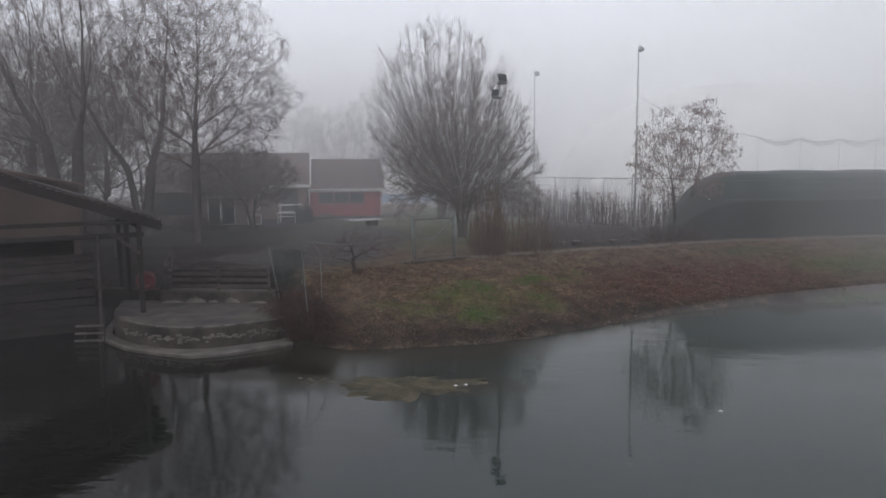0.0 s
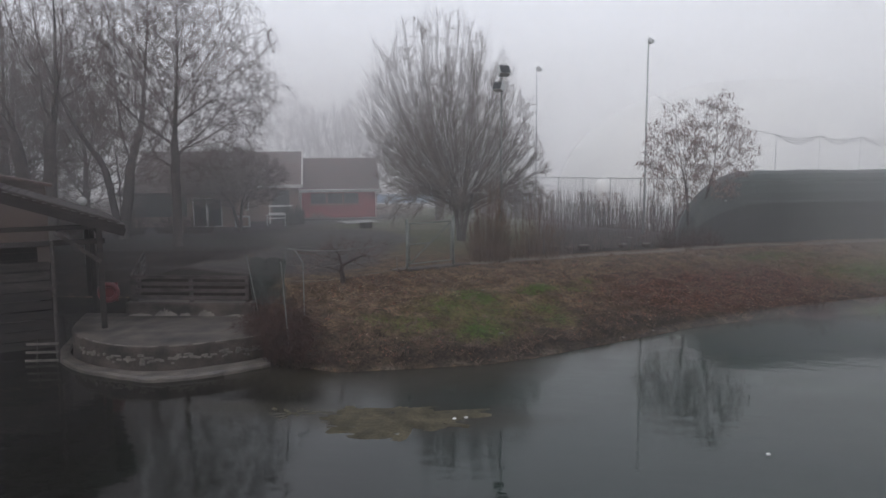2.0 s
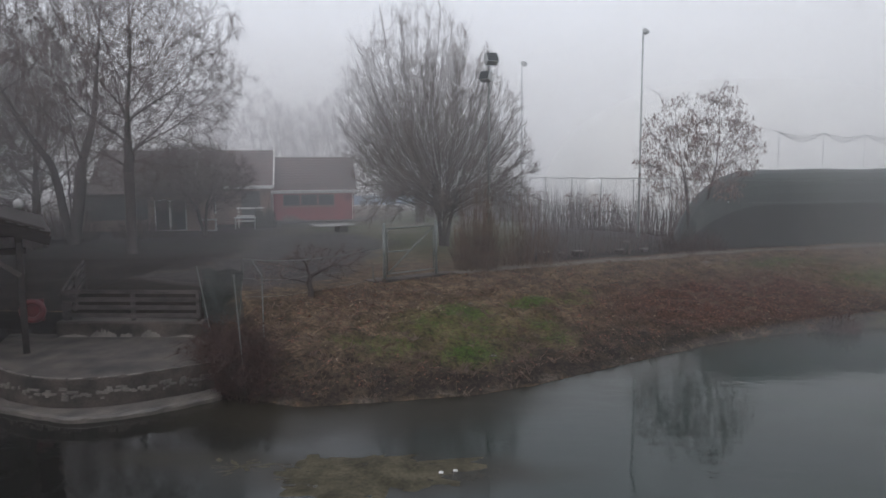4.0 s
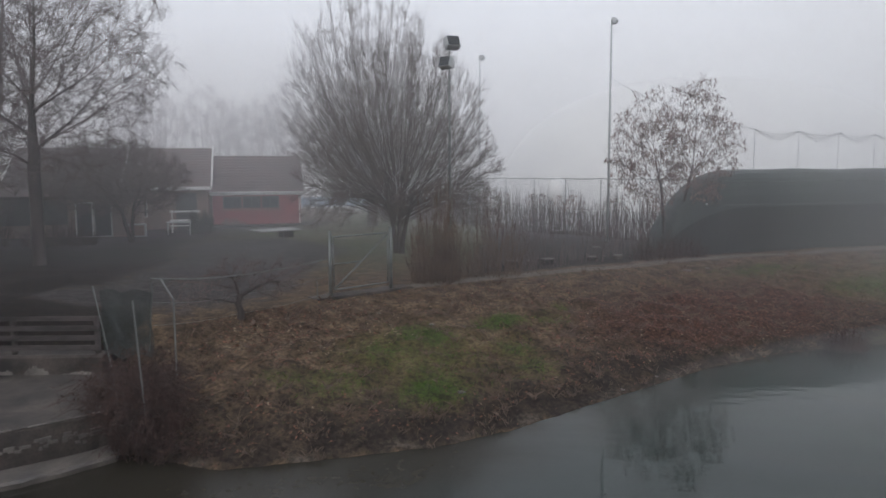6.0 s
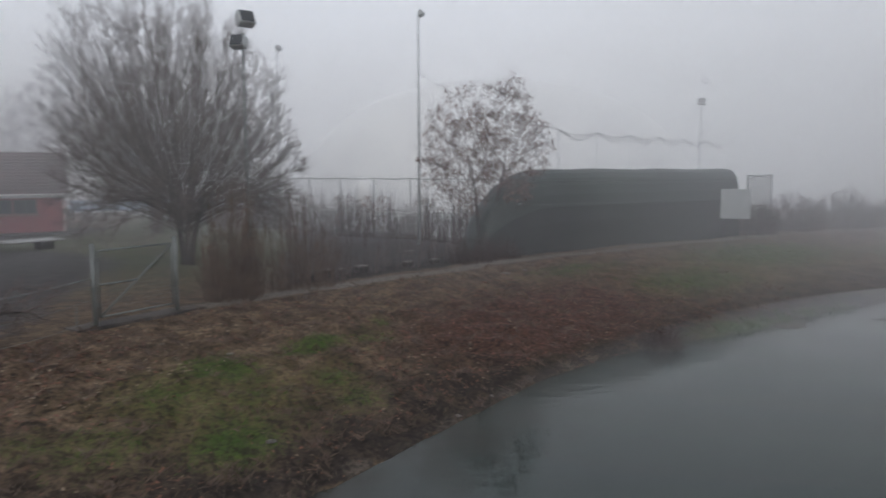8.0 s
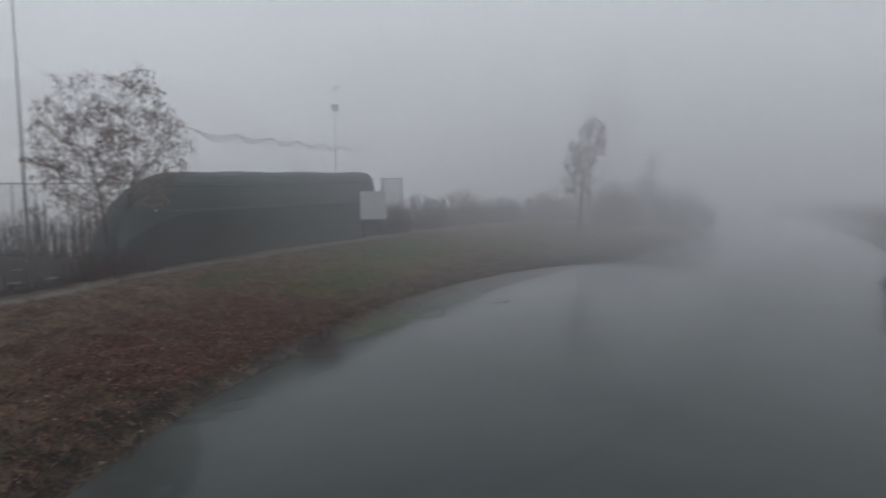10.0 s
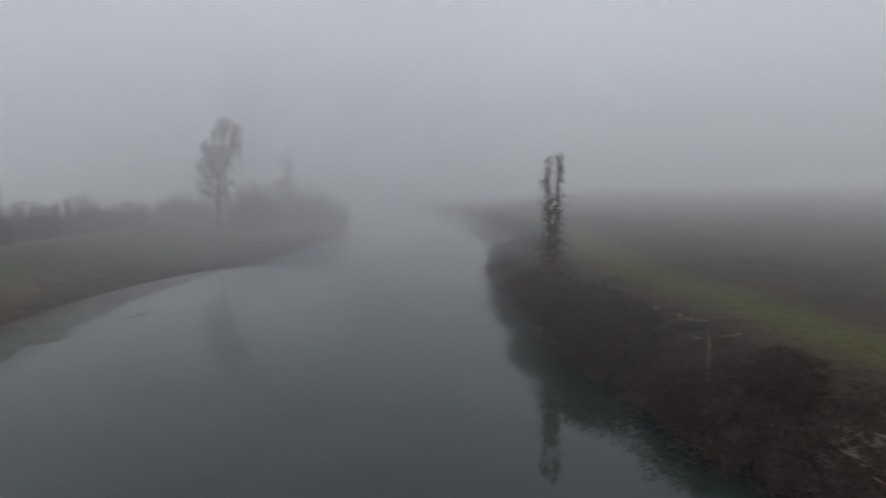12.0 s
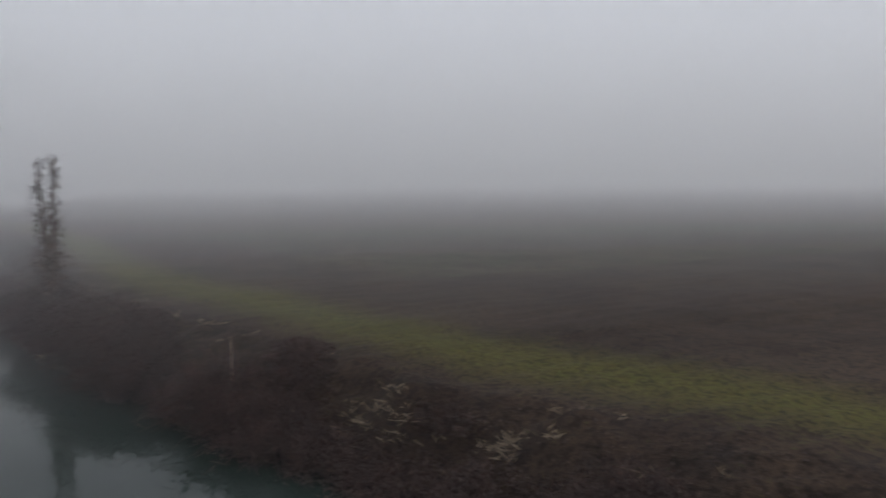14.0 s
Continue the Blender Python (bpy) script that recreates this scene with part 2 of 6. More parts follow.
def ground_material():
    """Bank, yard and field: bare earth with masks for grass, leaf litter, gravel, sand and ploughed soil."""
    m = bpy.data.materials.new("ground_cover")
    m.use_nodes = True
    n, l = m.node_tree.nodes, m.node_tree.links
    b = n["Principled BSDF"]
    b.inputs["Roughness"].default_value = 0.95
    b.inputs["Specular IOR Level"].default_value = 0.2
    geo = n.new("ShaderNodeNewGeometry")

    def noise_at(size, detail=5.0):
        node = n.new("ShaderNodeTexNoise")
        node.inputs["Scale"].default_value, node.inputs["Detail"].default_value = size, detail
        l.new(geo.outputs["Position"], node.inputs["Vector"])
        return node.outputs["Fac"]

    def mixed(fac, a, c):
        node = n.new("ShaderNodeMix")
        node.data_type = "RGBA"
        l.new(fac, node.inputs["Factor"])
        for value, slot in ((a, 6), (c, 7)):
            if isinstance(value, tuple):
                node.inputs[slot].default_value = (*value, 1)
            else:
                l.new(value, node.inputs[slot])
        return node.outputs[2]

    def ranged(value, lo, hi, a=0.0, c=1.0):
        node = n.new("ShaderNodeMapRange")
        for key, number in (("From Min", lo), ("From Max", hi), ("To Min", a), ("To Max", c)):
            node.inputs[key].default_value = number
        l.new(value, node.inputs["Value"])
        return node.outputs[0]

    def mask(name, breakup, amount=0.5, lo=0.35, hi=0.65):
        at = n.new("ShaderNodeAttribute")
        at.attribute_name = name
        add = n.new("ShaderNodeMath")
        add.operation = "MULTIPLY_ADD"
        l.new(breakup, add.inputs[0])
        add.inputs[1].default_value = amount * 2
        sub = n.new("ShaderNodeMath")
        sub.operation = "SUBTRACT"
        l.new(at.outputs["Fac"], sub.inputs[0])
        sub.inputs[1].default_value = amount
        l.new(sub.outputs[0], add.inputs[2])
        return ranged(add.outputs[0], lo, hi)

    coarse, mid, fine = noise_at(0.35), noise_at(1.8), noise_at(11.0)
    speck, clod = noise_at(38.0, 2.0), noise_at(9.0, 4.0)
    colour = mixed(ranged(mid, 0.35, 0.65), (0.138, 0.096, 0.06), (0.047, 0.031, 0.02))
    plough = mixed(ranged(coarse, 0.35, 0.65), (0.034, 0.021, 0.0137), (0.056, 0.036, 0.022))
    colour = mixed(mask("soil", mid, 0.15), colour, plough)
    # dark soil colour, lowered further to hold the shade under the yard trees
    duff_and_shade = mixed(ranged(mid, 0.35, 0.65), (0.02, 0.0135, 0.0105), (0.0095, 0.007, 0.006))
    colour = mixed(mask("duff_and_shade", mid, 0.3), colour, duff_and_shade)
    lawn = mixed(ranged(coarse, 0.4, 0.62), (0.066, 0.076, 0.032), (0.095, 0.09, 0.05))
    colour = mixed(mask("lawn", mid, 0.3), colour, lawn)
    moss = mixed(ranged(mid, 0.35, 0.65), (0.115, 0.1, 0.02), (0.075, 0.064, 0.018))
    colour = mixed(mask("moss", mid, 0.4, 0.2, 0.9), colour, moss)
    wet = mixed(ranged(fine, 0.35, 0.65), (0.038, 0.028, 0.021), (0.0145, 0.011, 0.009))
    colour = mixed(mask("damp", mid, 0.35, 0.2, 0.9), colour, wet)
    green = mixed(ranged(fine, 0.35, 0.65), (0.024, 0.056, 0.007), (0.05, 0.074, 0.012))
    patchy = n.new("ShaderNodeMath")
    patchy.operation = "ADD"
    l.new(ranged(clod, 0.2, 0.8, 0.0, 0.5), patchy.inputs[0])
    l.new(ranged(fine, 0.2, 0.8, 0.0, 0.5), patchy.inputs[1])
    colour = mixed(mask("green", patchy.outputs[0], 0.7, 0.22, 0.92), colour, green)
    litter = mixed(ranged(fine, 0.35, 0.65), (0.1, 0.041, 0.025), (0.028, 0.0145, 0.01))
    colour = mixed(mask("litter", fine, 0.4), colour, litter)
    gravel = mixed(ranged(mid, 0.3, 0.7), (0.032, 0.028, 0.027), (0.072, 0.065, 0.062))
    colour = mixed(mask("gravel", mid, 0.3), colour, gravel)
    sand = mixed(ranged(fine, 0.3, 0.7), (0.17, 0.14, 0.112), (0.08, 0.065, 0.052))
    colour = mixed(mask("sand", fine, 0.35), colour, sand)
    path = mixed(ranged(fine, 0.3, 0.7), (0.17, 0.148, 0.126), (0.1, 0.086, 0.072))
    colour = mixed(mask("path", fine, 0.3), colour, path)
    scale = n.new("ShaderNodeVectorMath")
    scale.operation = "SCALE"
    l.new(colour, scale.inputs[0])
    clumps = n.new("ShaderNodeMath")
    clumps.operation = "MULTIPLY"
    l.new(ranged(speck, 0.3, 0.7, 0.45, 1.5), clumps.inputs[0])
    l.new(ranged(clod, 0.38, 0.54, 0.42, 1.14), clumps.inputs[1])
    l.new(clumps.outputs[0], scale.inputs["Scale"])
    l.new(scale.outputs[0], b.inputs["Base Color"])
    total = n.new("ShaderNodeMath")
    total.operation = "ADD"
    l.new(fine, total.inputs[0])
    l.new(speck, total.inputs[1])
    relief = n.new("ShaderNodeBump")
    relief.inputs["Strength"].default_value, relief.inputs["Distance"].default_value = 0.7, 0.06
    l.new(total.outputs[0], relief.inputs["Height"])
    l.new(relief.outputs[0], b.inputs["Normal"])
    return m


WATER, GROUND = water_material(), ground_material()


# ---- mesh tools ----
class Geo:
    """Collects vertices and faces of one mesh."""

    def __init__(self):
        self.v, self.f = [], []

    def add(self, verts, faces):
        k = len(self.v)
        self.v.extend(tuple(p) for p in verts)
        self.f.extend(tuple(i + k for i in face) for face in faces)
        return self

    def box(self, x0, x1, y0, y1, z0, z1, m=None, b=0.0):
        """A box, with its upright and level edges cut by b; m: a pose to lay it in."""
        if b <= 0:
            p = [Vector((x, y, z)) for z in (z0, z1) for x, y in ((x0, y0), (x1, y0), (x1, y1), (x0, y1))]
            faces = [(3, 2, 1, 0), (4, 5, 6, 7)] + [(i, (i + 1) % 4, 4 + (i + 1) % 4, 4 + i) for i in range(4)]
        else:
            p, faces, rings = [], [], ((z0, b), (z0 + b, 0), (z1 - b, 0), (z1, b))
            for z, s in rings:
                a, c, d, e = x0 + s, x1 - s, y0 + s, y1 - s
                k = b
                p += [Vector(q) for q in ((a + k, d, z), (c - k, d, z), (c, d + k, z), (c, e - k, z), (c - k, e, z), (a + k, e, z), (a, e - k, z), (a, d + k, z))]
            faces = [tuple(range(7, -1, -1)), tuple(range(24, 32))]
            for r in range(3):
                faces += [(8 * r + i, 8 * r + (i + 1) % 8, 8 * r + 8 + (i + 1) % 8, 8 * r + 8 + i) for i in range(8)]
        return self.add([m @ q for q in p] if m else p, faces)

    def tube(self, points, radii, sides=6, cap=True):
        """A tube along points with a radius at each."""
        n, verts, faces = len(points), [], []
        side = None
        for i, p in enumerate(points):
            p = Vector(p)
            way = (Vector(points[min(i + 1, n - 1)]) - Vector(points[max(i - 1, 0)]))
            way = way.normalized() if way.length > 1e-9 else Vector((0, 0, 1))
            if side is None:
                side = way.orthogonal().normalized()
            side = (side - way * side.dot(way)).normalized()
            up = way.cross(side)
            r = radii[i] if isinstance(radii, (list, tuple)) else radii
            for k in range(sides):
                a = 2 * math.pi * k / sides
                verts.append(p + side * (math.cos(a) * r) + up * (math.sin(a) * r))
        for i in range(n - 1):
            faces += [(i * sides + k, i * sides + (k + 1) % sides, (i + 1) * sides + (k + 1) % sides, (i + 1) * sides + k) for k in range(sides)]
        if cap:
            faces += [tuple(range(sides - 1, -1, -1)), tuple(range((n - 1) * sides, n * sides))]
        return self.add(verts, faces)

    def cone(self, p, q, r):
        """A three-sided twig from p to a point at q."""
        p, q = Vector(p), Vector(q)
        side = (q - p).orthogonal().normalized()
        up = (q - p).normalized().cross(side)
        return self.add([p + side * r, p - side * (0.5 * r) + up * (0.87 * r), p - side * (0.5 * r) - up * (0.87 * r), q], [(0, 1, 3), (1, 2, 3), (2, 0, 3)])

    def beam(self, a, c, wide, high):
        """A square beam from a to c."""
        a, c = Vector(a), Vector(c)
        way = c - a
        turn = way.to_track_quat("X", "Z").to_matrix().to_4x4()
        return self.box(0, way.length, -wide / 2, wide / 2, -high / 2, high / 2, Matrix.Translation(a) @ turn, min(wide, high) * 0.08)

    def mesh(self, name, mat, smooth=False):
        me = bpy.data.meshes.new(name)
        me.from_pydata(self.v, [], self.f)
        me.materials.append(mat)
        if smooth:
            me.polygons.foreach_set("use_smooth", [True] * len(me.polygons))
        me.update()
        return me


def part(name, geo, mat, parent, label="", smooth=False):
    """Links a mesh as one part under a thing or a part."""
    ob = new(name, geo.mesh(name, mat, smooth) if isinstance(geo, Geo) else geo)
    ob.parent = parent
    return tagged(ob, label)


def thing(name, label, category, at=(0, 0, 0), turn=0.0, group="", kind=""):
    """An empty at the base of a thing, to which its parts belong."""
    ob = new(name)
    ob.matrix_world = pose(*at, 0, 0, turn)
    return tagged(ob, label, category, group, kind)


def solo(name, geo, mat, label, category, kind="", group="", smooth=False, at=(0, 0, 0)):
    """A thing of one mesh."""
    ob = new(name, geo.mesh(name, mat, smooth))
    ob.location = at
    return tagged(ob, label, category, group, kind)


# ---- ground: one sheet with the river bed cut into it ----
LEFT_WATER = [(-300, 10), (-90, 20), (-40, 24), (-30, 26), (-29, 31), (-13.9, 31), (-13.8, 24.6), (-8.4, 24.4), (-6.9, 22.6), (-6.3, 21.6), (-4.2, 20.8),
              (-2.0, 21.4), (-0.1, 22.0), (1.5, 23.0), (2.6, 23.95), (4.9, 25.8), (7.0, 27.5), (9.5, 28.9), (12.0, 29.9), (14.6, 30.3), (19.3, 32.1), (26.4, 33.9), (33, 35.2),
              (40, 35.6), (48, 36.8), (54, 37.6), (61.5, 40.3), (65, 46), (72, 58), (100, 80), (300, 200)]
LEFT_TOP = [(-300, 20), (-90, 28), (-40, 32), (-31, 34), (-30, 34.5), (-13.2, 34.5), (-12.9, 26.4), (-8.2, 25.9), (-6.9, 24.9), (-5.6, 26.7), (-3.6, 29.1), (-1.9, 30.5),
            (0, 31.5), (1.8, 32.7), (3.8, 33.8), (6.2, 35.2), (8.7, 36.6), (12.5, 38.3), (17.7, 40.6), (24, 42.8), (29, 44.6), (37, 45.6), (48, 45.5), (58, 47), (63, 52), (70, 66), (100, 88), (300, 215)]
RIGHT_WATER = [(-300, -160), (-60, -27), (-20, -7.5), (-3, 1.0), (3, 5), (7, 7.8), (9.9, 8.5), (11.6, 9.5), (13.7, 10.6), (15.4, 11.5), (17.5, 12.8), (19.7, 14.3), (22, 15.9),
               (26, 17.2), (33, 19.3), (48, 22.9), (66, 30), (96, 46.5), (300, 160)]
RIGHT_TOP = [(-300, -170), (-60, -33), (-20, -13), (-2, -3), (2, 1.0), (6, 4.1), (8.6, 5.7), (11, 7.4), (13.3, 8.8), (18.5, 10.9), (22, 12.2), (24.7, 13.9), (28.9, 15.4),
             (36, 17.2), (50, 20), (70, 27), (100, 43), (300, 152)]
BANK, FIELD = 1.65, 1.4


def line_distance(px, py, line):
    best = np.full(px.shape, 1e9)
    for (ax, ay), (bx, by) in zip(line, line[1:]):
        ux, uy = bx - ax, by - ay
        s = np.clip(((px - ax) * ux + (py - ay) * uy) / (ux * ux + uy * uy), 0, 1)
        best = np.minimum(best, np.hypot(px - ax - s * ux, py - ay - s * uy))
    return best


def inside(px, py, ring):
    odd = np.zeros(px.shape, bool)
    for (ax, ay), (bx, by) in zip(ring, ring[1:] + ring[:1]):
        cross = (ay > py) != (by > py)
        with np.errstate(divide="ignore", invalid="ignore"):
            odd ^= cross & (px < (bx - ax) * (py - ay) / ((by - ay) if by != ay else 1e-9) + ax)
    return odd


NORTH, SOUTH = [(5000, 300), (5000, 5000), (-5000, 5000), (-5000, -100)], [(5000, 160), (5000, -5000), (-5000, -5000), (-5000, -400)]


def waves(x, y, size, seed):
    """Smooth pseudo-noise from a few sine waves, about -1 to 1."""
    rng = np.random.RandomState(seed)
    out = np.zeros(np.shape(x))
    for k in range(6):
        a, w, f = rng.rand() * 6.283, rng.rand() * 6.283, (0.6 + 1.1 * rng.rand()) / size
        out = out + np.sin((x * math.cos(a) + y * math.sin(a)) * f * 6.283 + w)
    return out / 3.0


def ground_height(x, y):
    x, y = np.asarray(x, float), np.asarray(y, float)
    wob = 0.22 * waves(x, y, 2.3, 3)
    dlw, dlt = line_distance(x, y, LEFT_WATER), line_distance(x, y, LEFT_TOP)
    drw, drt = line_distance(x, y, RIGHT_WATER), line_distance(x, y, RIGHT_TOP)
    north, north_top = inside(x, y, LEFT_WATER + NORTH), inside(x, y, LEFT_TOP + NORTH)
    south, south_top = inside(x, y, RIGHT_WATER + SOUTH), inside(x, y, RIGHT_TOP + SOUTH)
    bed = -0.9 * np.minimum(1, np.minimum(dlw, drw) / 2.2) ** 0.7
    u = np.clip(dlw / (dlw + dlt + 1e-6), 0, 1)
    left = BANK * (0.10 * np.minimum(1, u / 0.07) + 0.90 * np.clip((u - 0.05) / 0.95, 0, 1) ** 0.85)
    left = left + (wob * 0.35 + 0.08 * waves(x, y, 0.9, 5)) * np.clip(4 * u * (1 - u) + 0.15, 0, 1) * (u > 0.06)
    left = left + 0.03 * waves(x, y, 0.45, 21) * waves(x, y, 3.1, 22) * np.clip(6 * u * (1 - u), 0, 1)
    w = np.clip(drw / (drw + drt + 1e-6), 0, 1)
    right = FIELD * (1 - (1 - w) ** 1.8) + (wob * 0.6 + 0.1 * waves(x, y, 0.8, 8)) * np.clip(4 * w * (1 - w), 0, 1)
    flat_n = BANK + 0.05 * waves(x, y, 7, 11)
    flat_s = FIELD + 0.05 * waves(x, y, 5, 12) + 0.035 * waves(x, y, 1.3, 14)
    z = np.where(north, np.where(north_top, flat_n, left), bed)
    return np.where(south, np.where(south_top, flat_s, right), z)


def spaced(lo, hi, fine_lo, fine_hi, mid_lo, mid_hi, fine, mid):
    out = list(np.arange(fine_lo, fine_hi, fine)) + list(np.arange(fine_hi, mid_hi, mid))
    out = list(np.arange(mid_lo, fine_lo, mid)) + out
    step, a, c = mid, mid_lo, out[-1]
    low, high = [], []
    while a > lo:
        step *= 1.35
        a -= step
        low.append(a)
    step = mid
    while c < hi:
        step *= 1.35
        c += step
        high.append(c)
    return np.array(low[::-1] + out + high)


def build_ground():
    xs = spaced(-1800, 1800, -14, 34, -40, 76, 0.22, 0.8)
    ys = spaced(-1800, 1800, 3, 46, -20, 66, 0.22, 0.8)
    gx, gy = np.meshgrid(xs, ys)
    gz = ground_height(gx, gy)
    nx, ny = len(xs), len(ys)
    me = bpy.data.meshes.new("ground")
    idx = np.arange(nx * ny).reshape(ny, nx)
    faces = np.stack([idx[:-1, :-1], idx[:-1, 1:], idx[1:, 1:], idx[1:, :-1]], -1).reshape(-1, 4)
    me.from_pydata(np.stack([gx, gy, gz], -1).reshape(-1, 3).tolist(), [], faces.tolist())
    me.polygons.foreach_set("use_smooth", [True] * len(me.polygons))
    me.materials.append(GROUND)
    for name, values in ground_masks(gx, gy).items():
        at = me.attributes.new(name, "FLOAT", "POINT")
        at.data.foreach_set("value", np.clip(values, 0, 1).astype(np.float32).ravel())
    me.update()
    return tagged(new("ground", me), "river banks, yard and ploughed field in winter", "ground", kind="structure")


def soft_spot(x, y, cx, cy, rx, ry, turn=0.0):
    c, s = math.cos(radians(turn)), math.sin(radians(turn))
    u, v = ((x - cx) * c + (y - cy) * s) / rx, (-(x - cx) * s + (y - cy) * c) / ry
    return np.clip(1.4 - np.hypot(u, v), 0, 1)


def ground_masks(x, y):
    dlw, dlt = line_distance(x, y, LEFT_WATER), line_distance(x, y, LEFT_TOP)
    drw, drt = line_distance(x, y, RIGHT_WATER), line_distance(x, y, RIGHT_TOP)
    north, north_top = inside(x, y, LEFT_WATER + NORTH), inside(x, y, LEFT_TOP + NORTH)
    south_top = inside(x, y, RIGHT_TOP + SOUTH)
    slope = north & ~north_top
    u = dlw / (dlw + dlt + 1e-6)
    green = np.zeros(x.shape)
    for *spot, much in ((-0.75, 26.9, 1.0, 0.8, 30, 0.8), (-1.75, 25.5, 1.0, 0.9, 30, 0.55), (1.4, 28.5, 1.0, 0.55, 35, 0.8), (1.6, 26.8, 0.6, 0.7, 20, 0.6), (-0.4, 23.9, 0.9, 0.75, 30, 0.85), (-2.5, 23.6, 1.0, 0.8, 10, 0.5), (2.1, 25.9, 0.7, 0.6, 30, 0.5),
                        (-3.7, 23.6, 0.6, 0.5, 0, 0.4), (3.3, 30.4, 0.45, 0.3, 30, 0.6), (2.8, 29.2, 0.7, 0.5, 30, 0.5), (-0.6, 25.3, 1.8, 1.6, 20, 0.4), (17, 35.5, 3.5, 1.5, 20, 0.62), (24, 40, 6, 2, 15, 0.7), (36, 40, 6, 2.5, 5, 0.62), (12.3, 36.6, 3.0, 0.7, 25, 0.5), (15.5, 30.9, 2.4, 0.5, 15, 0.8)):
        green = np.maximum(green, much * soft_spot(x, y, *spot))
    green = green * slope
    strip = np.exp(-((drt - 2.2) / 1.6) ** 2) * south_top
    green = np.maximum(green, 0.3 * strip)
    litter = slope * np.clip(0.1 + 0.65 * soft_spot(x, y, 9.0, 31.5, 7, 2.6, 28) + 0.3 * soft_spot(x, y, -4.5, 26.5, 2.5, 2.0), 0, 1) * (u > 0.08) - green
    litter = litter + (north & ~slope) * 0.25
    sand = slope * np.exp(-(u / 0.07) ** 2) * (0.42 + 0.22 * waves(x, y, 1.6, 51)) * np.clip((11 - x) / 3, 0.15, 1)
    path = np.exp(-((dlt - 0.35) / 0.65) ** 2) * 0.9 * north_top * (x > -2.5)
    lawn = north_top * np.clip(0.75 * soft_spot(x, y, -4, 48, 12, 16) + 0.8 * (y > 44) * (x > -9), 0, 1) * np.clip((2.6 - x) / 2.0, 0, 1)
    lawn = np.maximum(lawn, south_top * np.clip((drt - 4) / 6, 0, 1) * 0.45 * (x > 24))
    gravel = north_top * np.clip(soft_spot(x, y, -9.5, 42, 4.2, 6.5, 30) + soft_spot(x, y, -8.5, 32.5, 3.4, 6, 10) + 0.62 * soft_spot(x, y, -13.5, 30.2, 6, 1.4, -14), 0, 1)
    soil = 1.0 * south_top
    soil = np.maximum(soil, north_top * np.clip((-11.5 - x) / 3.0, 0, 1) * (y < 60))
    soil = np.maximum(soil, inside(x, y, RIGHT_WATER + SOUTH) & ~south_top)
    damp = slope * np.clip(1.15 - u / 0.5, 0, 1) * 0.85 * (x > -8) * (1 - 0.6 * green)
    damp = np.maximum(damp, slope * 0.75 * np.clip((1.5 - x) / 3.5, 0, 1) * np.clip(1.1 - u / 0.7, 0, 1) * (x > -8) * (1 - 0.8 * green))
    south = inside(x, y, RIGHT_WATER + SOUTH) | (drw < 0.8)
    moss = np.maximum(strip * 0.8, slope * 0.45 * np.maximum(soft_spot(x, y, -0.6, 25.6, 3.6, 2.4, 30), soft_spot(x, y, 22, 37.5, 12, 3, 15)))
    # dark soil; over the yard this mask also paints the trees' shade
    duff_and_shade = north * np.clip((-6.6 - x) / 1.6, 0, 1) * (y < 62) * np.clip(1.1 - gravel, 0, 1)
    duff_and_shade = np.maximum(duff_and_shade, north_top * np.clip((x + 0.2) / 2, 0, 1) * (x < 14) * np.clip((dlt - 1.0) / 0.8, 0, 1) * np.clip((56 - y) / 3, 0, 1))
    duff_and_shade = np.maximum(duff_and_shade, south * np.clip((2.6 - drt * south_top) / 1.5, 0, 1) * 0.4 * (1 - strip))
    return {"duff_and_shade": duff_and_shade, "moss": moss, "damp": damp, "green": green, "litter": litter, "sand": sand, "lawn": lawn, "gravel": gravel, "soil": soil, "path": path}


build_ground()


def build_water():
    """The river's surface, with a value for silty shallows and weed under it."""
    xs = spaced(-1800, 1800, -16, 30, -40, 70, 0.4, 1.6)
    ys = spaced(-1800, 1800, 6, 36, -20, 60, 0.4, 1.6)
    gx, gy = np.meshgrid(xs, ys)
    idx = np.arange(gx.size).reshape(gx.shape)
    me = bpy.data.meshes.new("water")
    me.from_pydata(np.stack([gx, gy, gx * 0], -1).reshape(-1, 3).tolist(), [], np.stack([idx[:-1, :-1], idx[:-1, 1:], idx[1:, 1:], idx[1:, :-1]], -1).reshape(-1, 4).tolist())
    shoal = 1.0 * np.exp(-(line_distance(gx, gy, LEFT_WATER) / 2.0) ** 2) * (gx > -9) * np.clip((5 - gx) / 6, 0.45, 1) + 0.55 * np.exp(-(line_distance(gx, gy, RIGHT_WATER) / 1.1) ** 2)
    for spot in WEED_SPOTS:
        shoal = np.maximum(shoal, 0.9 * soft_spot(gx, gy, *spot))
    at = me.attributes.new("shoal", "FLOAT", "POINT")
    at.data.foreach_set("value", np.clip(shoal, 0, 1).astype(np.float32).ravel())
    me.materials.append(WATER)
    me.update()
    return tagged(new("water", me), "slow grey-green river with weedy brown shallows", "river", kind="structure")


WEED_SPOTS = ((-1.6, 17.5, 3.2, 0.8, 6), (-5.2, 17.9, 2.2, 0.35, 4), (17.6, 31.0, 1.6, 0.6, 20), (21.5, 30.9, 1.6, 0.4, 12))
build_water()


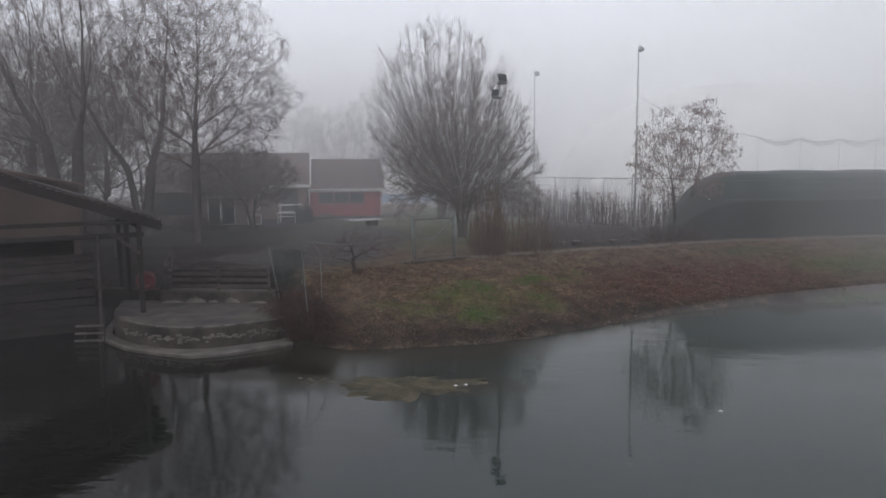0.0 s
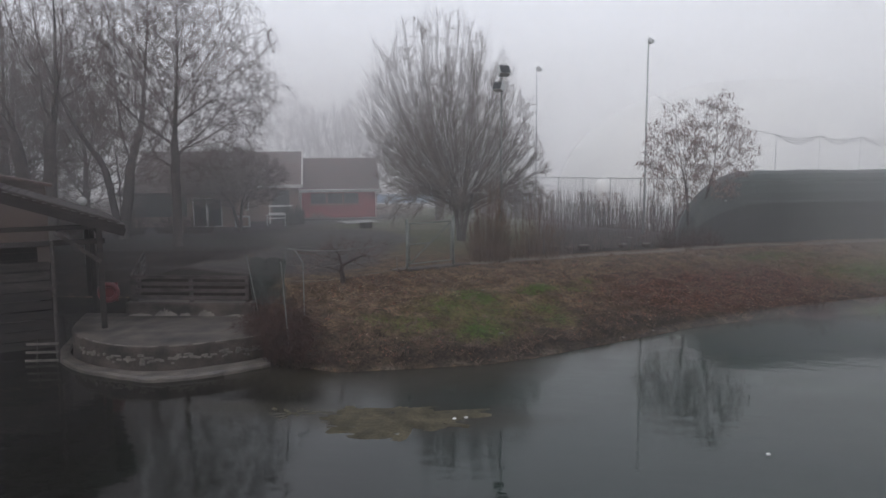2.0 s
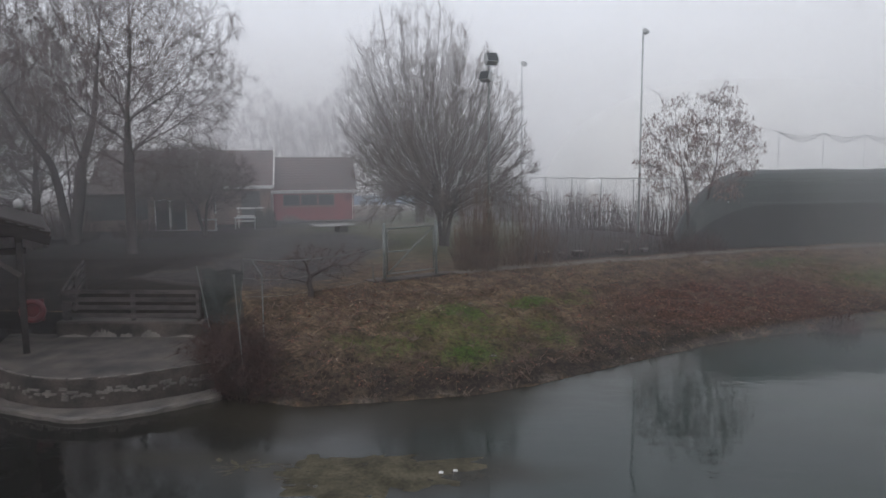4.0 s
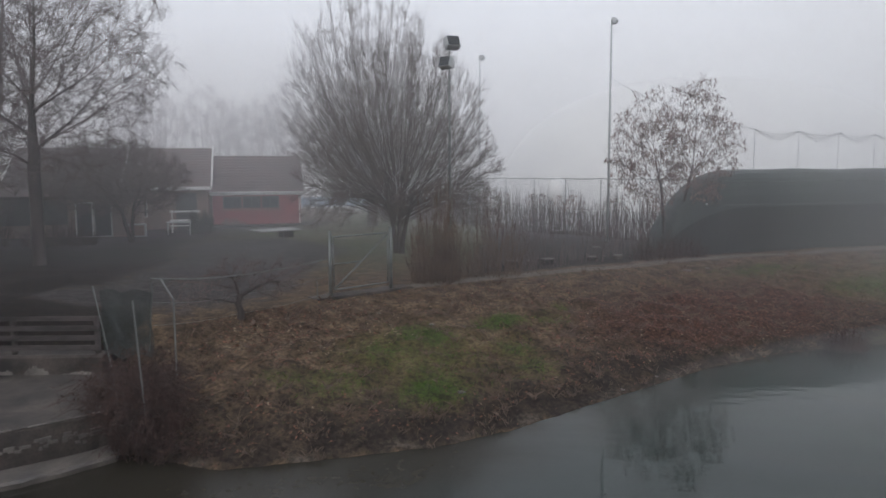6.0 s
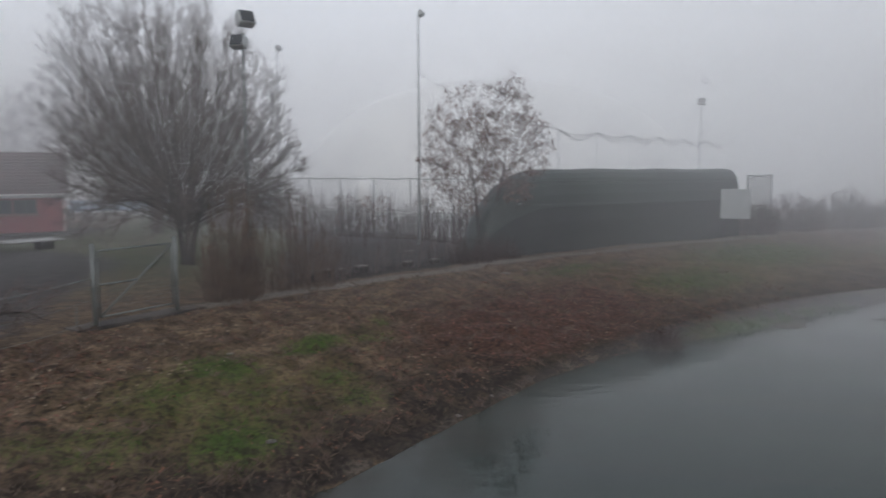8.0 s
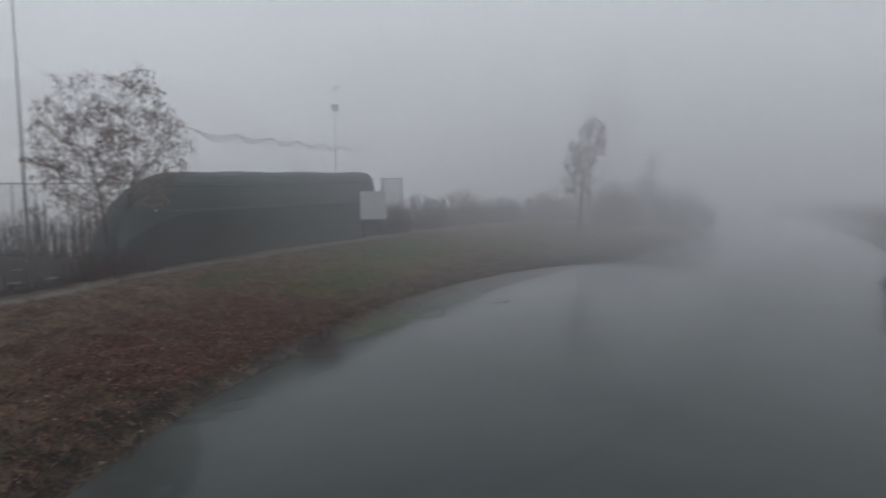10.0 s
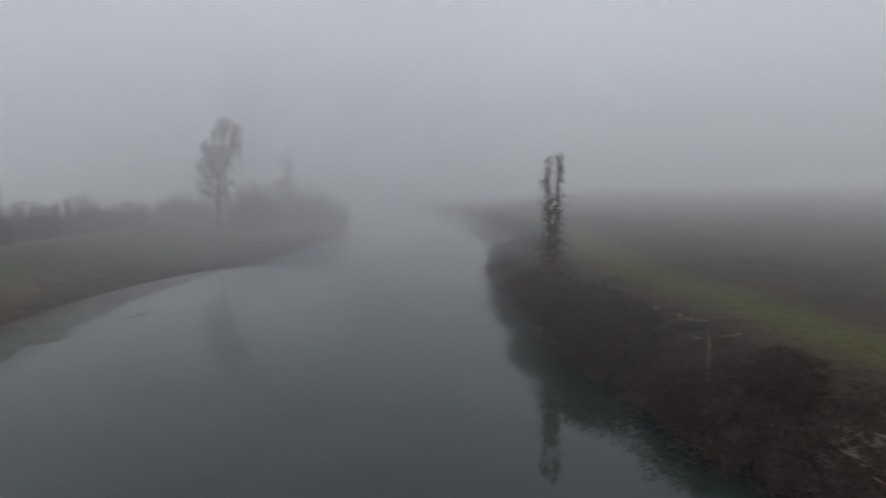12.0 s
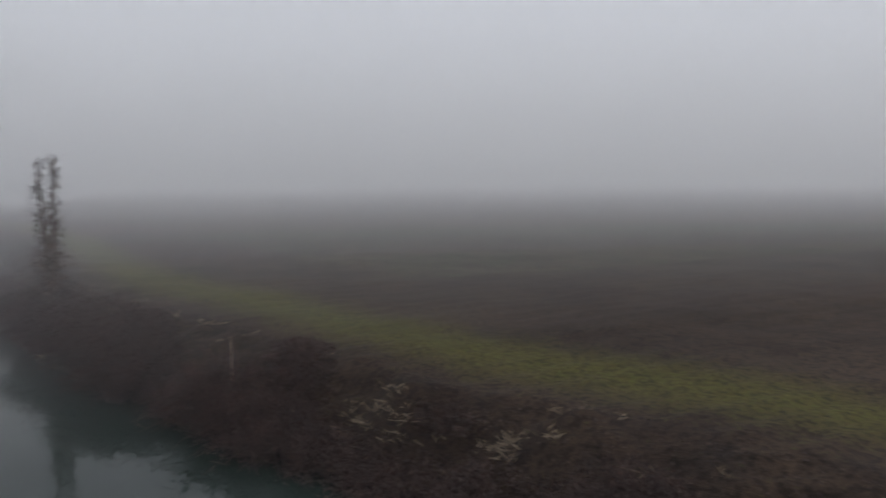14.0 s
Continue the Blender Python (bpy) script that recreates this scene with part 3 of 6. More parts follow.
def fog_air(name, density, tint=(0.98, 0.975, 1.0)):
    m = bpy.data.materials.new(name)
    m.use_nodes = True
    n, l = m.node_tree.nodes, m.node_tree.links
    n.clear()
    out, air = n.new("ShaderNodeOutputMaterial"), n.new("ShaderNodeVolumeScatter")
    air.inputs["Color"].default_value = (*tint, 1)
    air.inputs["Density"].default_value, air.inputs["Anisotropy"].default_value = density, 0.2
    l.new(air.outputs[0], out.inputs["Volume"])
    return m


solo("fog", Geo().box(-900, 900, -900, 900, -3.5, 30.0), fog_air("thin_fog", FOG_THIN), "thin grey winter fog lying over river and fields", "fog", kind="stuff")
# banks that thicken up the river (east) and behind the houses (north): (name, x from, y from, top, density)
for n, (title, x0, y0, top, density) in enumerate((("river_fog", 14, -900, 28.0, 0.0095), ("river_fog", 29, -900, 24.0, 0.0065), ("river_fog", 29.4, 27, 22.0, 0.008), ("river_fog", 48, 27, 30.0, 0.008),
                                                  ("northern_fog", -900, 29, 13.0, 0.0078), ("northern_fog", -900, 46, 20.0, 0.0065), ("northern_fog", -900, 80, 32.0, 0.010))):
    river = title == "river_fog"
    solo(title, Geo().box(x0, 880 + n, y0, 880 + n, -3.4 + 0.1 * n, top), fog_air(title, density, (0.84, 0.825, 0.84) if river else (0.98, 0.975, 1.0)), "bank of denser grey fog thickening up the river" if river else "bank of denser fog behind the houses", "fog", kind="stuff", group="fog banks")


def mist_lens(long, wide, high, density, at, turn):
    """Low mist, thickest in the middle and thinning out to nothing at its rim."""
    mist, rings, sides = Geo(), 12, 40
    for i in range(rings):
        f = 1 - i / (rings - 1)
        mist.v += [(long * max(f, 0.01) * math.cos(6.2832 * k / sides), wide * max(f, 0.01) * math.sin(6.2832 * k / sides), high * (1 - f * f) ** 1.6) for k in range(sides)]
    mist.f = [(i * sides + k, i * sides + (k + 1) % sides, (i + 1) * sides + (k + 1) % sides, (i + 1) * sides + k) for i in range(rings - 1) for k in range(sides)] + [tuple(range(sides - 1, -1, -1)), tuple(range((rings - 1) * sides, rings * sides))]
    solo("river_mist", mist, fog_air("river_mist", density), "low mist hanging on the river surface", "mist", kind="stuff", group="river mist").matrix_world = pose(*at, 0, 0, turn)


mist_lens(46, 11, 1.7, 0.02, (50, 28.5, 0.05), 17)
mist_lens(18, 7, 1.3, 0.045, (20, 28.0, 0.07), 17)


# ---- trees ----
def oval(rng, count, centre, radii, low=-9.0, shell=0.42):
    """Random places in an oval crown, more of them towards its outside."""
    d = rng.normal(0, 1, (count, 3))
    d /= np.linalg.norm(d, axis=1)[:, None]
    p = np.array(centre) + d * (rng.rand(count) ** shell)[:, None] * np.array(radii)
    return p[p[:, 2] > low]


def colonise(goals, stems, first, step, kill, reach, lift, rng, inertia=0.5, wander=0.12, rounds=160):
    """Lets branches grow from the stems towards the goals, fork by fork. stems: lines of points from the foot; from the node `first` of each on they may branch."""
    nodes, parent, way, able = [], [], [], []
    for line in stems:
        last = -1
        for k, p in enumerate(line):
            nodes.append(np.array(p, float))
            parent.append(last)
            way.append((np.array(p, float) - nodes[last]) if last >= 0 else np.array((0, 0, 1.0)))
            able.append(k >= first)
            last = len(nodes) - 1
    nodes, way = np.array(nodes), np.array(way)
    way /= np.linalg.norm(way, axis=1)[:, None] + 1e-9
    able = np.array(able)
    kids = np.zeros(len(nodes), int)
    open_to = np.flatnonzero(able)
    gap = np.linalg.norm(goals[:, None] - nodes[None, open_to], axis=2)
    near, dist = open_to[gap.argmin(1)], gap.min(1)
    for turn in range(rounds):
        use = (dist < reach) & (kids[near] < 3)
        if not use.any():
            break
        total = np.zeros((len(nodes), 3))
        np.add.at(total, near[use], (goals[use] - nodes[near[use]]) / (dist[use][:, None] + 1e-9))
        grow = np.unique(near[use])
        w = total[grow]
        w /= np.linalg.norm(w, axis=1)[:, None] + 1e-9
        w = w + inertia * way[grow] + np.array((0, 0, lift)) + rng.normal(0, wander, w.shape)
        w /= np.linalg.norm(w, axis=1)[:, None] + 1e-9
        fresh = nodes[grow] + w * step
        kids[grow] += 1
        start = len(nodes)
        nodes, way, kids = np.concatenate([nodes, fresh]), np.concatenate([way, w]), np.concatenate([kids, np.zeros(len(grow), int)])
        parent.extend(int(i) for i in grow)
        gap = np.linalg.norm(goals[:, None] - fresh[None], axis=2)
        best = gap.min(1)
        closer = best < dist
        near, dist = np.where(closer, start + gap.argmin(1), near), np.minimum(best, dist)
        alive = dist > kill
        goals, near, dist = goals[alive], near[alive], dist[alive]
        if not len(goals):
            break
    return nodes, np.array(parent), way


def spikes(geo, p, w, r):
    """Thin three-sided twigs from the places p along the vectors w."""
    n = len(p)
    side = np.cross(w, np.array((0.31, 0.57, 0.76)))
    side /= np.linalg.norm(side, axis=1)[:, None] + 1e-9
    other = np.cross(w, side)
    other /= np.linalg.norm(other, axis=1)[:, None] + 1e-9
    r = (r * np.ones(n))[:, None]
    v = np.stack([p + side * r, p - side * 0.5 * r + other * 0.87 * r, p - side * 0.5 * r - other * 0.87 * r, p + w], 1)
    k = len(geo.v) + 4 * np.arange(n)[:, None]
    geo.v.extend(map(tuple, v.reshape(-1, 3).tolist()))
    geo.f.extend(map(tuple, np.concatenate([k + [0, 1, 3], k + [1, 2, 3], k + [2, 0, 3]]).tolist()))


def limb_meshes(grown, trunk_r, tip_r, rng, thin=0.02, twigs=3, length=(0.25, 0.6), spread=0.55, rise=0.25, sub=2, split=0.035, slim_by=1.4):
    """Wood, fine branches with twigs, and the twigs' ends, of what colonise() grew; radii follow from the number of tips that a branch bears."""
    nodes, parent, way = grown
    n = len(nodes)
    tips = np.zeros(n)
    has = np.zeros(n, bool)
    has[parent[parent >= 0]] = True
    tips[~has] = 1
    for i in range(n - 1, -1, -1):
        if parent[i] >= 0:
            tips[parent[i]] += tips[i]
    roots = np.flatnonzero(parent < 0)
    rad = tip_r * np.exp(math.log(trunk_r / tip_r) * (np.log(tips) / math.log(max(3, tips[roots].max()))) ** slim_by)
    heir = np.full(n, -1)
    for i in range(n):
        if parent[i] >= 0 and (heir[parent[i]] < 0 or rad[i] > rad[heir[parent[i]]]):
            heir[parent[i]] = i
    wood, fine = Geo(), Geo()
    for i in range(n):
        if parent[i] >= 0 and heir[parent[i]] == i:
            continue
        chain = [i]
        while heir[chain[-1]] >= 0:
            chain.append(heir[chain[-1]])
        pts, size = [nodes[j] for j in chain], [float(rad[j]) for j in chain]
        if parent[i] >= 0:
            pts, size = [nodes[parent[i]]] + pts, [size[0]] + size
        elif size:
            size[0] *= 1.35
        cut = next((k for k, r in enumerate(size) if r < split), len(size))
        if cut > 1:
            wood.tube(pts[:cut + 1], size[:cut + 1], 8 if size[0] > 0.1 else 5, False)
        if cut < len(size) - 1:
            fine.tube(pts[max(0, cut - 1) if cut > 1 else 0:], size[max(0, cut - 1) if cut > 1 else 0:], 4 if size[cut] > 0.012 else 3, False)
    slim = np.repeat(np.flatnonzero(rad < thin), twigs)
    p = nodes[slim] - way[slim] * rng.uniform(0, 0.3, len(slim))[:, None]
    w = way[slim] + rng.normal(0, spread, (len(slim), 3)) + np.array((0, 0, rise))
    w *= (rng.uniform(*length, len(slim)) / (np.linalg.norm(w, axis=1) + 1e-9))[:, None]
    spikes(fine, p, w, tip_r)
    ends = p + w
    for _ in range(sub):
        f = rng.uniform(0.25, 0.9, len(p))[:, None]
        u = w + rng.normal(0, 0.5, w.shape) * np.linalg.norm(w, axis=1)[:, None] + np.array((0, 0, 0.05))
        spikes(fine, p + w * f, u * 0.55, tip_r * 0.7)
    return wood, fine, ends


def hanging_leaves(ends, rng, share, size=(0.1, 0.2), droop=1.0):
    """Bunches of withered leaves at twig ends."""
    leaf = Geo()
    ends = ends[rng.rand(len(ends)) < share]
    c = np.repeat(ends, 6, 0) + rng.normal(0, 0.09, (len(ends) * 6, 3))
    n = len(c)
    b = rng.normal(0, 0.45, (n, 3)) - np.array((0, 0, droop))
    b *= (rng.uniform(*size, n) / np.linalg.norm(b, axis=1))[:, None]
    a = np.cross(b, rng.normal(0, 1, (n, 3)))
    a *= (rng.uniform(0.016, 0.032, n) / (np.linalg.norm(a, axis=1) + 1e-9))[:, None]
    v = np.stack([c, c + b * 0.5 - a, c + b, c + b * 0.55 + a], 1)
    k = 4 * np.arange(n)[:, None]
    leaf.v.extend(map(tuple, v.reshape(-1, 3).tolist()))
    leaf.f.extend(map(tuple, (k + [0, 1, 2, 3]).tolist()))
    return leaf


def bare_tree(name, label, at, seed, goals, stems, trunk_r, tip_r=0.006, first=6, step=0.33, kill=0.55, reach=5.0, lift=0.2, inertia=0.55, wander=0.12, group="", bark=None, twig=None, leaves=0.0, leaf_mat=None, leaf_size=(0.1, 0.2), droop=1.0, category="tree", **twig_args):
    """A tree whose branches fork until they fill its crown. goals: a function of a random state that gives places in the crown."""
    rng = np.random.RandomState(seed)
    grown = colonise(goals(rng), stems, first, step, kill, reach, lift, rng, inertia, wander)
    wood, fine, ends = limb_meshes(grown, trunk_r, tip_r, rng, **twig_args)
    ob = thing(name, label, category, at, group=group)
    part("trunk", wood, bark or BARK, ob, smooth=True)
    part("crown", fine, twig or TWIG, ob)
    if leaves:
        part("foliage", hanging_leaves(ends, rng, leaves, leaf_size, droop), leaf_mat or CLINGLEAF, ob, "withered brown leaves still hanging")
    return ob


def stem_line(height, lean=(0, 0), count=9, seed=0, foot=(0, 0), bow=0.0):
    """A nearly straight stem with a slight wobble."""
    rng = random.Random(seed)
    return [(foot[0] + lean[0] * height * f ** (1 + bow) + rng.gauss(0, 0.03) * f, foot[1] + lean[1] * height * f ** (1 + bow) + rng.gauss(0, 0.03) * f, -0.3 + (height + 0.3) * f) for f in (k / count for k in range(count + 1))]


YARD = BANK
TALL = "tall bare broad-crowned tree beside the yard"
bare_tree("bare_tree", TALL, (-16.8, 36.5, YARD), 11, lambda r: oval(r, 2900, (0.3, 0, 8.5), (5.3, 5.3, 5.6), 3.0, 0.5), [stem_line(5.0, (0.01, 0), seed=1)], 0.24, 0.0065, first=7, lift=0.0, inertia=1.6, wander=0.05, kill=0.42, group="yard trees", twigs=3, spread=0.6, rise=-0.05)
bare_tree("bare_tree", TALL, (-22.0, 40.0, YARD), 12, lambda r: oval(r, 2500, (0, 0, 10.6), (6.4, 6.0, 8.4), 2.6), [stem_line(3.6, seed=2), stem_line(4.2, (0.16, 0.05), seed=3), stem_line(3.9, (-0.14, -0.1), seed=4)], 0.3, 0.006, first=6, kill=0.55, lift=0.05, inertia=1.6, wander=0.05, group="yard trees", twigs=3, spread=0.6, rise=-0.05)
bare_tree("bare_tree", TALL, (-24.2, 36.0, YARD), 13, lambda r: oval(r, 2700, (-1.6, 0, 10.8), (7.2, 6.2, 8.8), 2.6), [stem_line(5.6, (-0.16, 0), count=12, seed=5), stem_line(6.0, (-0.02, 0.1), count=12, seed=6, foot=(0.5, 0.3))], 0.36, 0.006, first=7, kill=0.55, lift=0.05, inertia=1.6, wander=0.05, group="yard trees", twigs=3, spread=0.6, rise=-0.05)
bare_tree("bare_tree", TALL, (-29.5, 40.5, YARD), 14, lambda r: oval(r, 1900, (-1, 0, 10.5), (7.4, 6.5, 8.6), 2.4), [stem_line(4.4, (0.03, 0), seed=7)], 0.34, 0.006, first=6, kill=0.65, lift=0.1, inertia=1.4, wander=0.06, group="yard trees", twigs=2, rise=0.05)
bare_tree("bare_tree", "tall bare broad-crowned tree behind the boathouse", (-29.0, 33.5, YARD), 15, lambda r: oval(r, 1800, (0, 0, 8.4), (6.6, 6.0, 6.8), 1.6), [stem_line(3.4, (0.02, 0), seed=8)], 0.32, 0.006, first=5, kill=0.6, lift=0.05, inertia=1.4, wander=0.06, group="yard trees", twigs=2, rise=0.05)
fog_trees = []
for n, (place, words) in enumerate((((-33.0, 45.5), "bare tree standing behind the lean-to, softened by fog"), ((-36.0, 38.5), "bare tree standing behind the boathouse, softened by fog"))):
    fog_trees.append(bare_tree("bare_tree", words, (*place, YARD), 16 + n, lambda r: oval(r, 2300, (0, 0, 6.8), (6.6, 5.2, 6.4), 0.8), [stem_line(2.6, seed=9 + n)], 0.28, 0.011, first=4, kill=0.5, lift=0.05, group="yard trees", twigs=4, length=(0.3, 0.8)))
for n, (x, y, turn) in enumerate(((-31.2, 43.2, 70), (-27.6, 45.2, 150))):
    copy_thing(fog_trees[n % 2], pose(x, y, YARD, 0, 0, turn))
# the dense domed tree by the gate, on several stems, and the taller one behind it
def fan_tree(label, at, seed, low, high, wide, mains, sides, twigs, tip_r):
    """A tree whose straight branches fan out from a short trunk to a domed crown and bear fine upright twigs."""
    rng = np.random.RandomState(seed)
    wood, fine = Geo(), Geo()
    k = high / 10.5
    waist = low + 0.26 * (high - low)
    for n, (dx, dy) in enumerate(((0.05, 0.02), (-0.22, 0.1), (0.3, -0.08))):
        wood.tube([(dx * 0.4, dy, -0.3), (dx * 0.6, dy, 0.5 * k), (dx * 1.2, dy * 1.5, 1.5 * k), (dx * 2.6, dy * 3, 3.2 * k)], [v * k for v in (0.2, 0.14, 0.1, 0.05)], 8, False)
    starts, ways, sizes = [], [], []
    for n in range(mains):
        f = ((n + rng.rand()) / mains) ** 1.05
        z = low + (high - low) * f
        r = wide * (max(0.0, 1 - ((z - waist) / (high - waist)) ** 2.3) ** 0.45 if z > waist else 1 - 0.1 * ((waist - z) / (waist - low)) ** 2) * rng.uniform(0.8, 1.04)
        a = n * 2.39996 + rng.normal(0, 0.15)
        end = np.array((r * math.cos(a), r * math.sin(a), z))
        up = (1.3 + 0.9 * rng.rand()) * k + 0.4 * max(0.0, z - 2 * k) * rng.rand()
        base = np.array((0.08 * up * math.cos(a), 0.08 * up * math.sin(a), up))
        bend = np.array((end[0] * 0.72, end[1] * 0.72, max(up + 0.4 * (z - up), up + 0.5 * r * max(0.0, 1 - f * 1.6))))
        t = np.linspace(0, 1, 9)[:, None]
        line = base * (1 - t) ** 2 + 2 * bend * t * (1 - t) + end * t * t
        size = rng.uniform(0.018, 0.03) * k
        wood.tube([tuple(q) for q in line], list(np.linspace(size, 0.007 * k, 9)), 4, False)
        s = 0.28 + 0.74 * rng.rand(sides) ** 0.7
        q = base * ((1 - s) ** 2)[:, None] + 2 * bend * (s * (1 - s))[:, None] + end * (s * s)[:, None]
        w = 2 * (bend - base) * (1 - s)[:, None] + 2 * (end - bend) * s[:, None]
        w = w / (np.linalg.norm(w, axis=1)[:, None] + 1e-9) + rng.normal(0, 0.55, (sides, 3)) + np.array((0, 0, 0.22))
        w *= (rng.uniform(0.6, 1.5, sides) * (1.2 - 0.65 * s) * k / (np.linalg.norm(w, axis=1) + 1e-9))[:, None]
        starts.append(q)
        ways.append(w)
    q, w = np.concatenate(starts), np.concatenate(ways)
    spikes(fine, q, w, tip_r * 1.9)
    pick = np.repeat(np.arange(len(q)), twigs)
    f = rng.uniform(0.1, 1.0, len(pick))[:, None]
    p = q[pick] + w[pick] * f
    u = w[pick] / np.linalg.norm(w[pick], axis=1)[:, None] + rng.normal(0, 0.45, (len(pick), 3)) + np.array((0, 0, 0.35))
    u *= (rng.uniform(0.2, 0.5, len(pick)) * k / np.linalg.norm(u, axis=1))[:, None]
    spikes(fine, p, u, tip_r)
    spikes(fine, p + u * 0.4, (u + rng.normal(0, 0.2, u.shape) * k) * 0.55, tip_r * 0.8)
    ob = thing("dome_tree", label, "tree", at, group="dome trees")
    part("trunk", wood, BARK, ob, smooth=True)
    part("crown", fine, GREYTWIG, ob)
    return ob


fan_tree("dense bare tree with upright branches and rounded crown", (-2.6, 40.5, YARD), 21, 1.2, 9.4, 4.45, 210, 17, 8, 0.0055)
fan_tree("tall paler bare tree with upright branches and rounded crown", (-5.8, 56.6, YARD), 22, 3.0, 15.3, 5.9, 170, 15, 8, 0.0066)
bare_tree("young_tree", "young tree with withered leaf clusters beside the tarpaulin shed", (9.4, 40.0, YARD), 33, lambda r: np.concatenate([oval(r, 430, (-0.7, 0, 4.3), (1.95, 1.8, 2.6)), oval(r, 380, (1.2, 0, 4.75), (1.65, 1.6, 2.75))]), [stem_line(3.0, (-0.1, 0), seed=41), stem_line(3.4, (0.27, 0.05), seed=42, foot=(0.1, 0))], 0.075, 0.006, first=4, step=0.25, kill=0.34, reach=3.0, lift=0.45, inertia=1.2, wander=0.06, leaves=0.42, leaf_size=(0.14, 0.27), twigs=2, sub=1, thin=0.012, rise=0.3)


# ---- large structure: buildings, shed ----
def gable_house(name, label, corner, along, length, depth, wall_h, ridge_h, wall_mat, overhang=0.35):
    """A house whose eaves run along a heading from its near-left corner: body, roof slabs, fascia."""
    house = thing(name, label, "house", (*corner, YARD), along)
    body = Geo().box(0, length, 0, depth, -0.3, wall_h, b=0.02)
    body.add([(0, 0, wall_h), (0, depth, wall_h), (0, depth / 2, ridge_h - 0.15), (length, 0, wall_h), (length, depth, wall_h), (length, depth / 2, ridge_h - 0.15)],
             [(0, 1, 2), (5, 4, 3), (0, 2, 5, 3), (1, 4, 5, 2)])
    part("wall", body, wall_mat, house)
    slope = math.atan2(ridge_h - wall_h, depth / 2)
    run = (depth / 2 + overhang) / math.cos(slope)
    for k, (y, turn) in enumerate(((depth / 2, math.pi), (depth / 2, 0))):
        m = Matrix.Translation((length / 2, y, ridge_h)) @ Matrix.Rotation(turn, 4, "Z") @ Matrix.Rotation(-slope, 4, "X")
        rows = max(6, int(run / 0.33))
        top = []
        for r in range(rows):
            top += [(run * r / rows, 0.02), (run * (r + 1) / rows, 0.036)]
        line = top + [(run, -0.06), (0, -0.06)]
        x0, x1, n = -length / 2 - 0.25, length / 2 + 0.25, len(line)
        roof = Geo().add([m @ Vector((x, a, z)) for x in (x0, x1) for a, z in line], [tuple(range(n)), tuple(range(2 * n - 1, n - 1, -1))] + [(i, n + i, n + (i + 1) % n, (i + 1) % n) for i in range(n)])
        part("roof", roof, ROOFTILE, house)
    fascia = Geo().box(-0.25, length + 0.25, -overhang - 0.06, -overhang + 0.03, wall_h - math.tan(slope) * overhang - 0.16, wall_h - math.tan(slope) * overhang + 0.02)
    part("fascia", fascia, WHITEPAINT, house, "white eaves board")
    for x in (length + 0.28,):
        verge = Geo()
        verge.beam((x, -overhang - 0.05, wall_h - math.tan(slope) * (overhang + 0.05) + 0.06), (x, depth / 2, ridge_h + 0.08), 0.1, 0.24)
        part("verge", verge, WHITEPAINT, house, "white verge board")
    return house


red_house = gable_house("red_house", "red plastered annex with brown tiled roof", (-16.9, 56.8), 17.0, 6.0, 6.5, 2.55, 4.9, REDPLASTER)
middle_house = gable_house("main_house", "long low house with brown tiled roof", (-27.72, 51.22), 17.0, 11.8, 8.0, 2.95, 5.4, PINKPLASTER)
SHED_A, SHED_TURN, SHED_LEN, SHED_W = (11.0, 39.6), 19.2, 16.2, 2.5


def shed_section(s):
    """Height factor of the tarpaulin tunnel at s metres from its front corner; its end is rounded."""
    if s < 2.6:
        return math.sqrt(max(0.0, 1 - ((2.6 - s) / 4.3) ** 2))
    return 1.0


def build_shed():
    shed = thing("tarpaulin_shed", "long tunnel shed under dark green tarpaulin with rounded end", "shed", (*SHED_A, YARD), SHED_TURN)
    low, high = Geo(), Geo()
    stations = [-1.7, -1.6, -1.35, -1.0, -0.5, 0.1, 0.8, 1.6, 2.6] + [2.6 + (SHED_LEN - 2.6) * k / 9 for k in range(1, 10)]

    def profile(s):
        f = shed_section(s)
        g = 0.55 + 0.45 * f
        mid, half, top = SHED_W * 0.52, SHED_W / 2 * g, 3.78 * f
        pts = []
        for k in range(17):
            a = math.pi * k / 16
            c, t = math.cos(a), math.sin(a)
            y = mid - half * math.copysign(abs(c) ** 0.55, c)
            z = top * abs(t) ** 0.62
            pts.append(Vector((s + 0.03 * math.sin(s * 2.1 + k), y, z - 0.05 + 0.03 * math.sin(s * 1.3) * t)))
        return pts

    rings = [profile(s) for s in stations]
    for i in range(len(stations) - 1):
        for k in range(16):
            quad = [rings[i][k], rings[i + 1][k], rings[i + 1][k + 1], rings[i][k + 1]]
            (low if k < 2 else high).add(quad, [(0, 1, 2, 3)])
    high.add(rings[-1], [tuple(range(16, -1, -1))])
    part("roof_cover", high, TARP, shed, "green tarpaulin roof cover", smooth=True)
    line = [Vector((s, SHED_W * 0.52 - SHED_W / 2 * 0.968, 2.14 + 0.012 * math.sin(s))) for s in (0.9, 2.6, 4, 6, 8, 10, 12)]
    part("seam", Geo().tube(line, 0.009, 4), GALVANISED, shed, "pale seam along the tarpaulin side")
    part("side_cover", low, DARKNET, shed, "dark mesh side cover", smooth=True)
    return shed


build_shed()


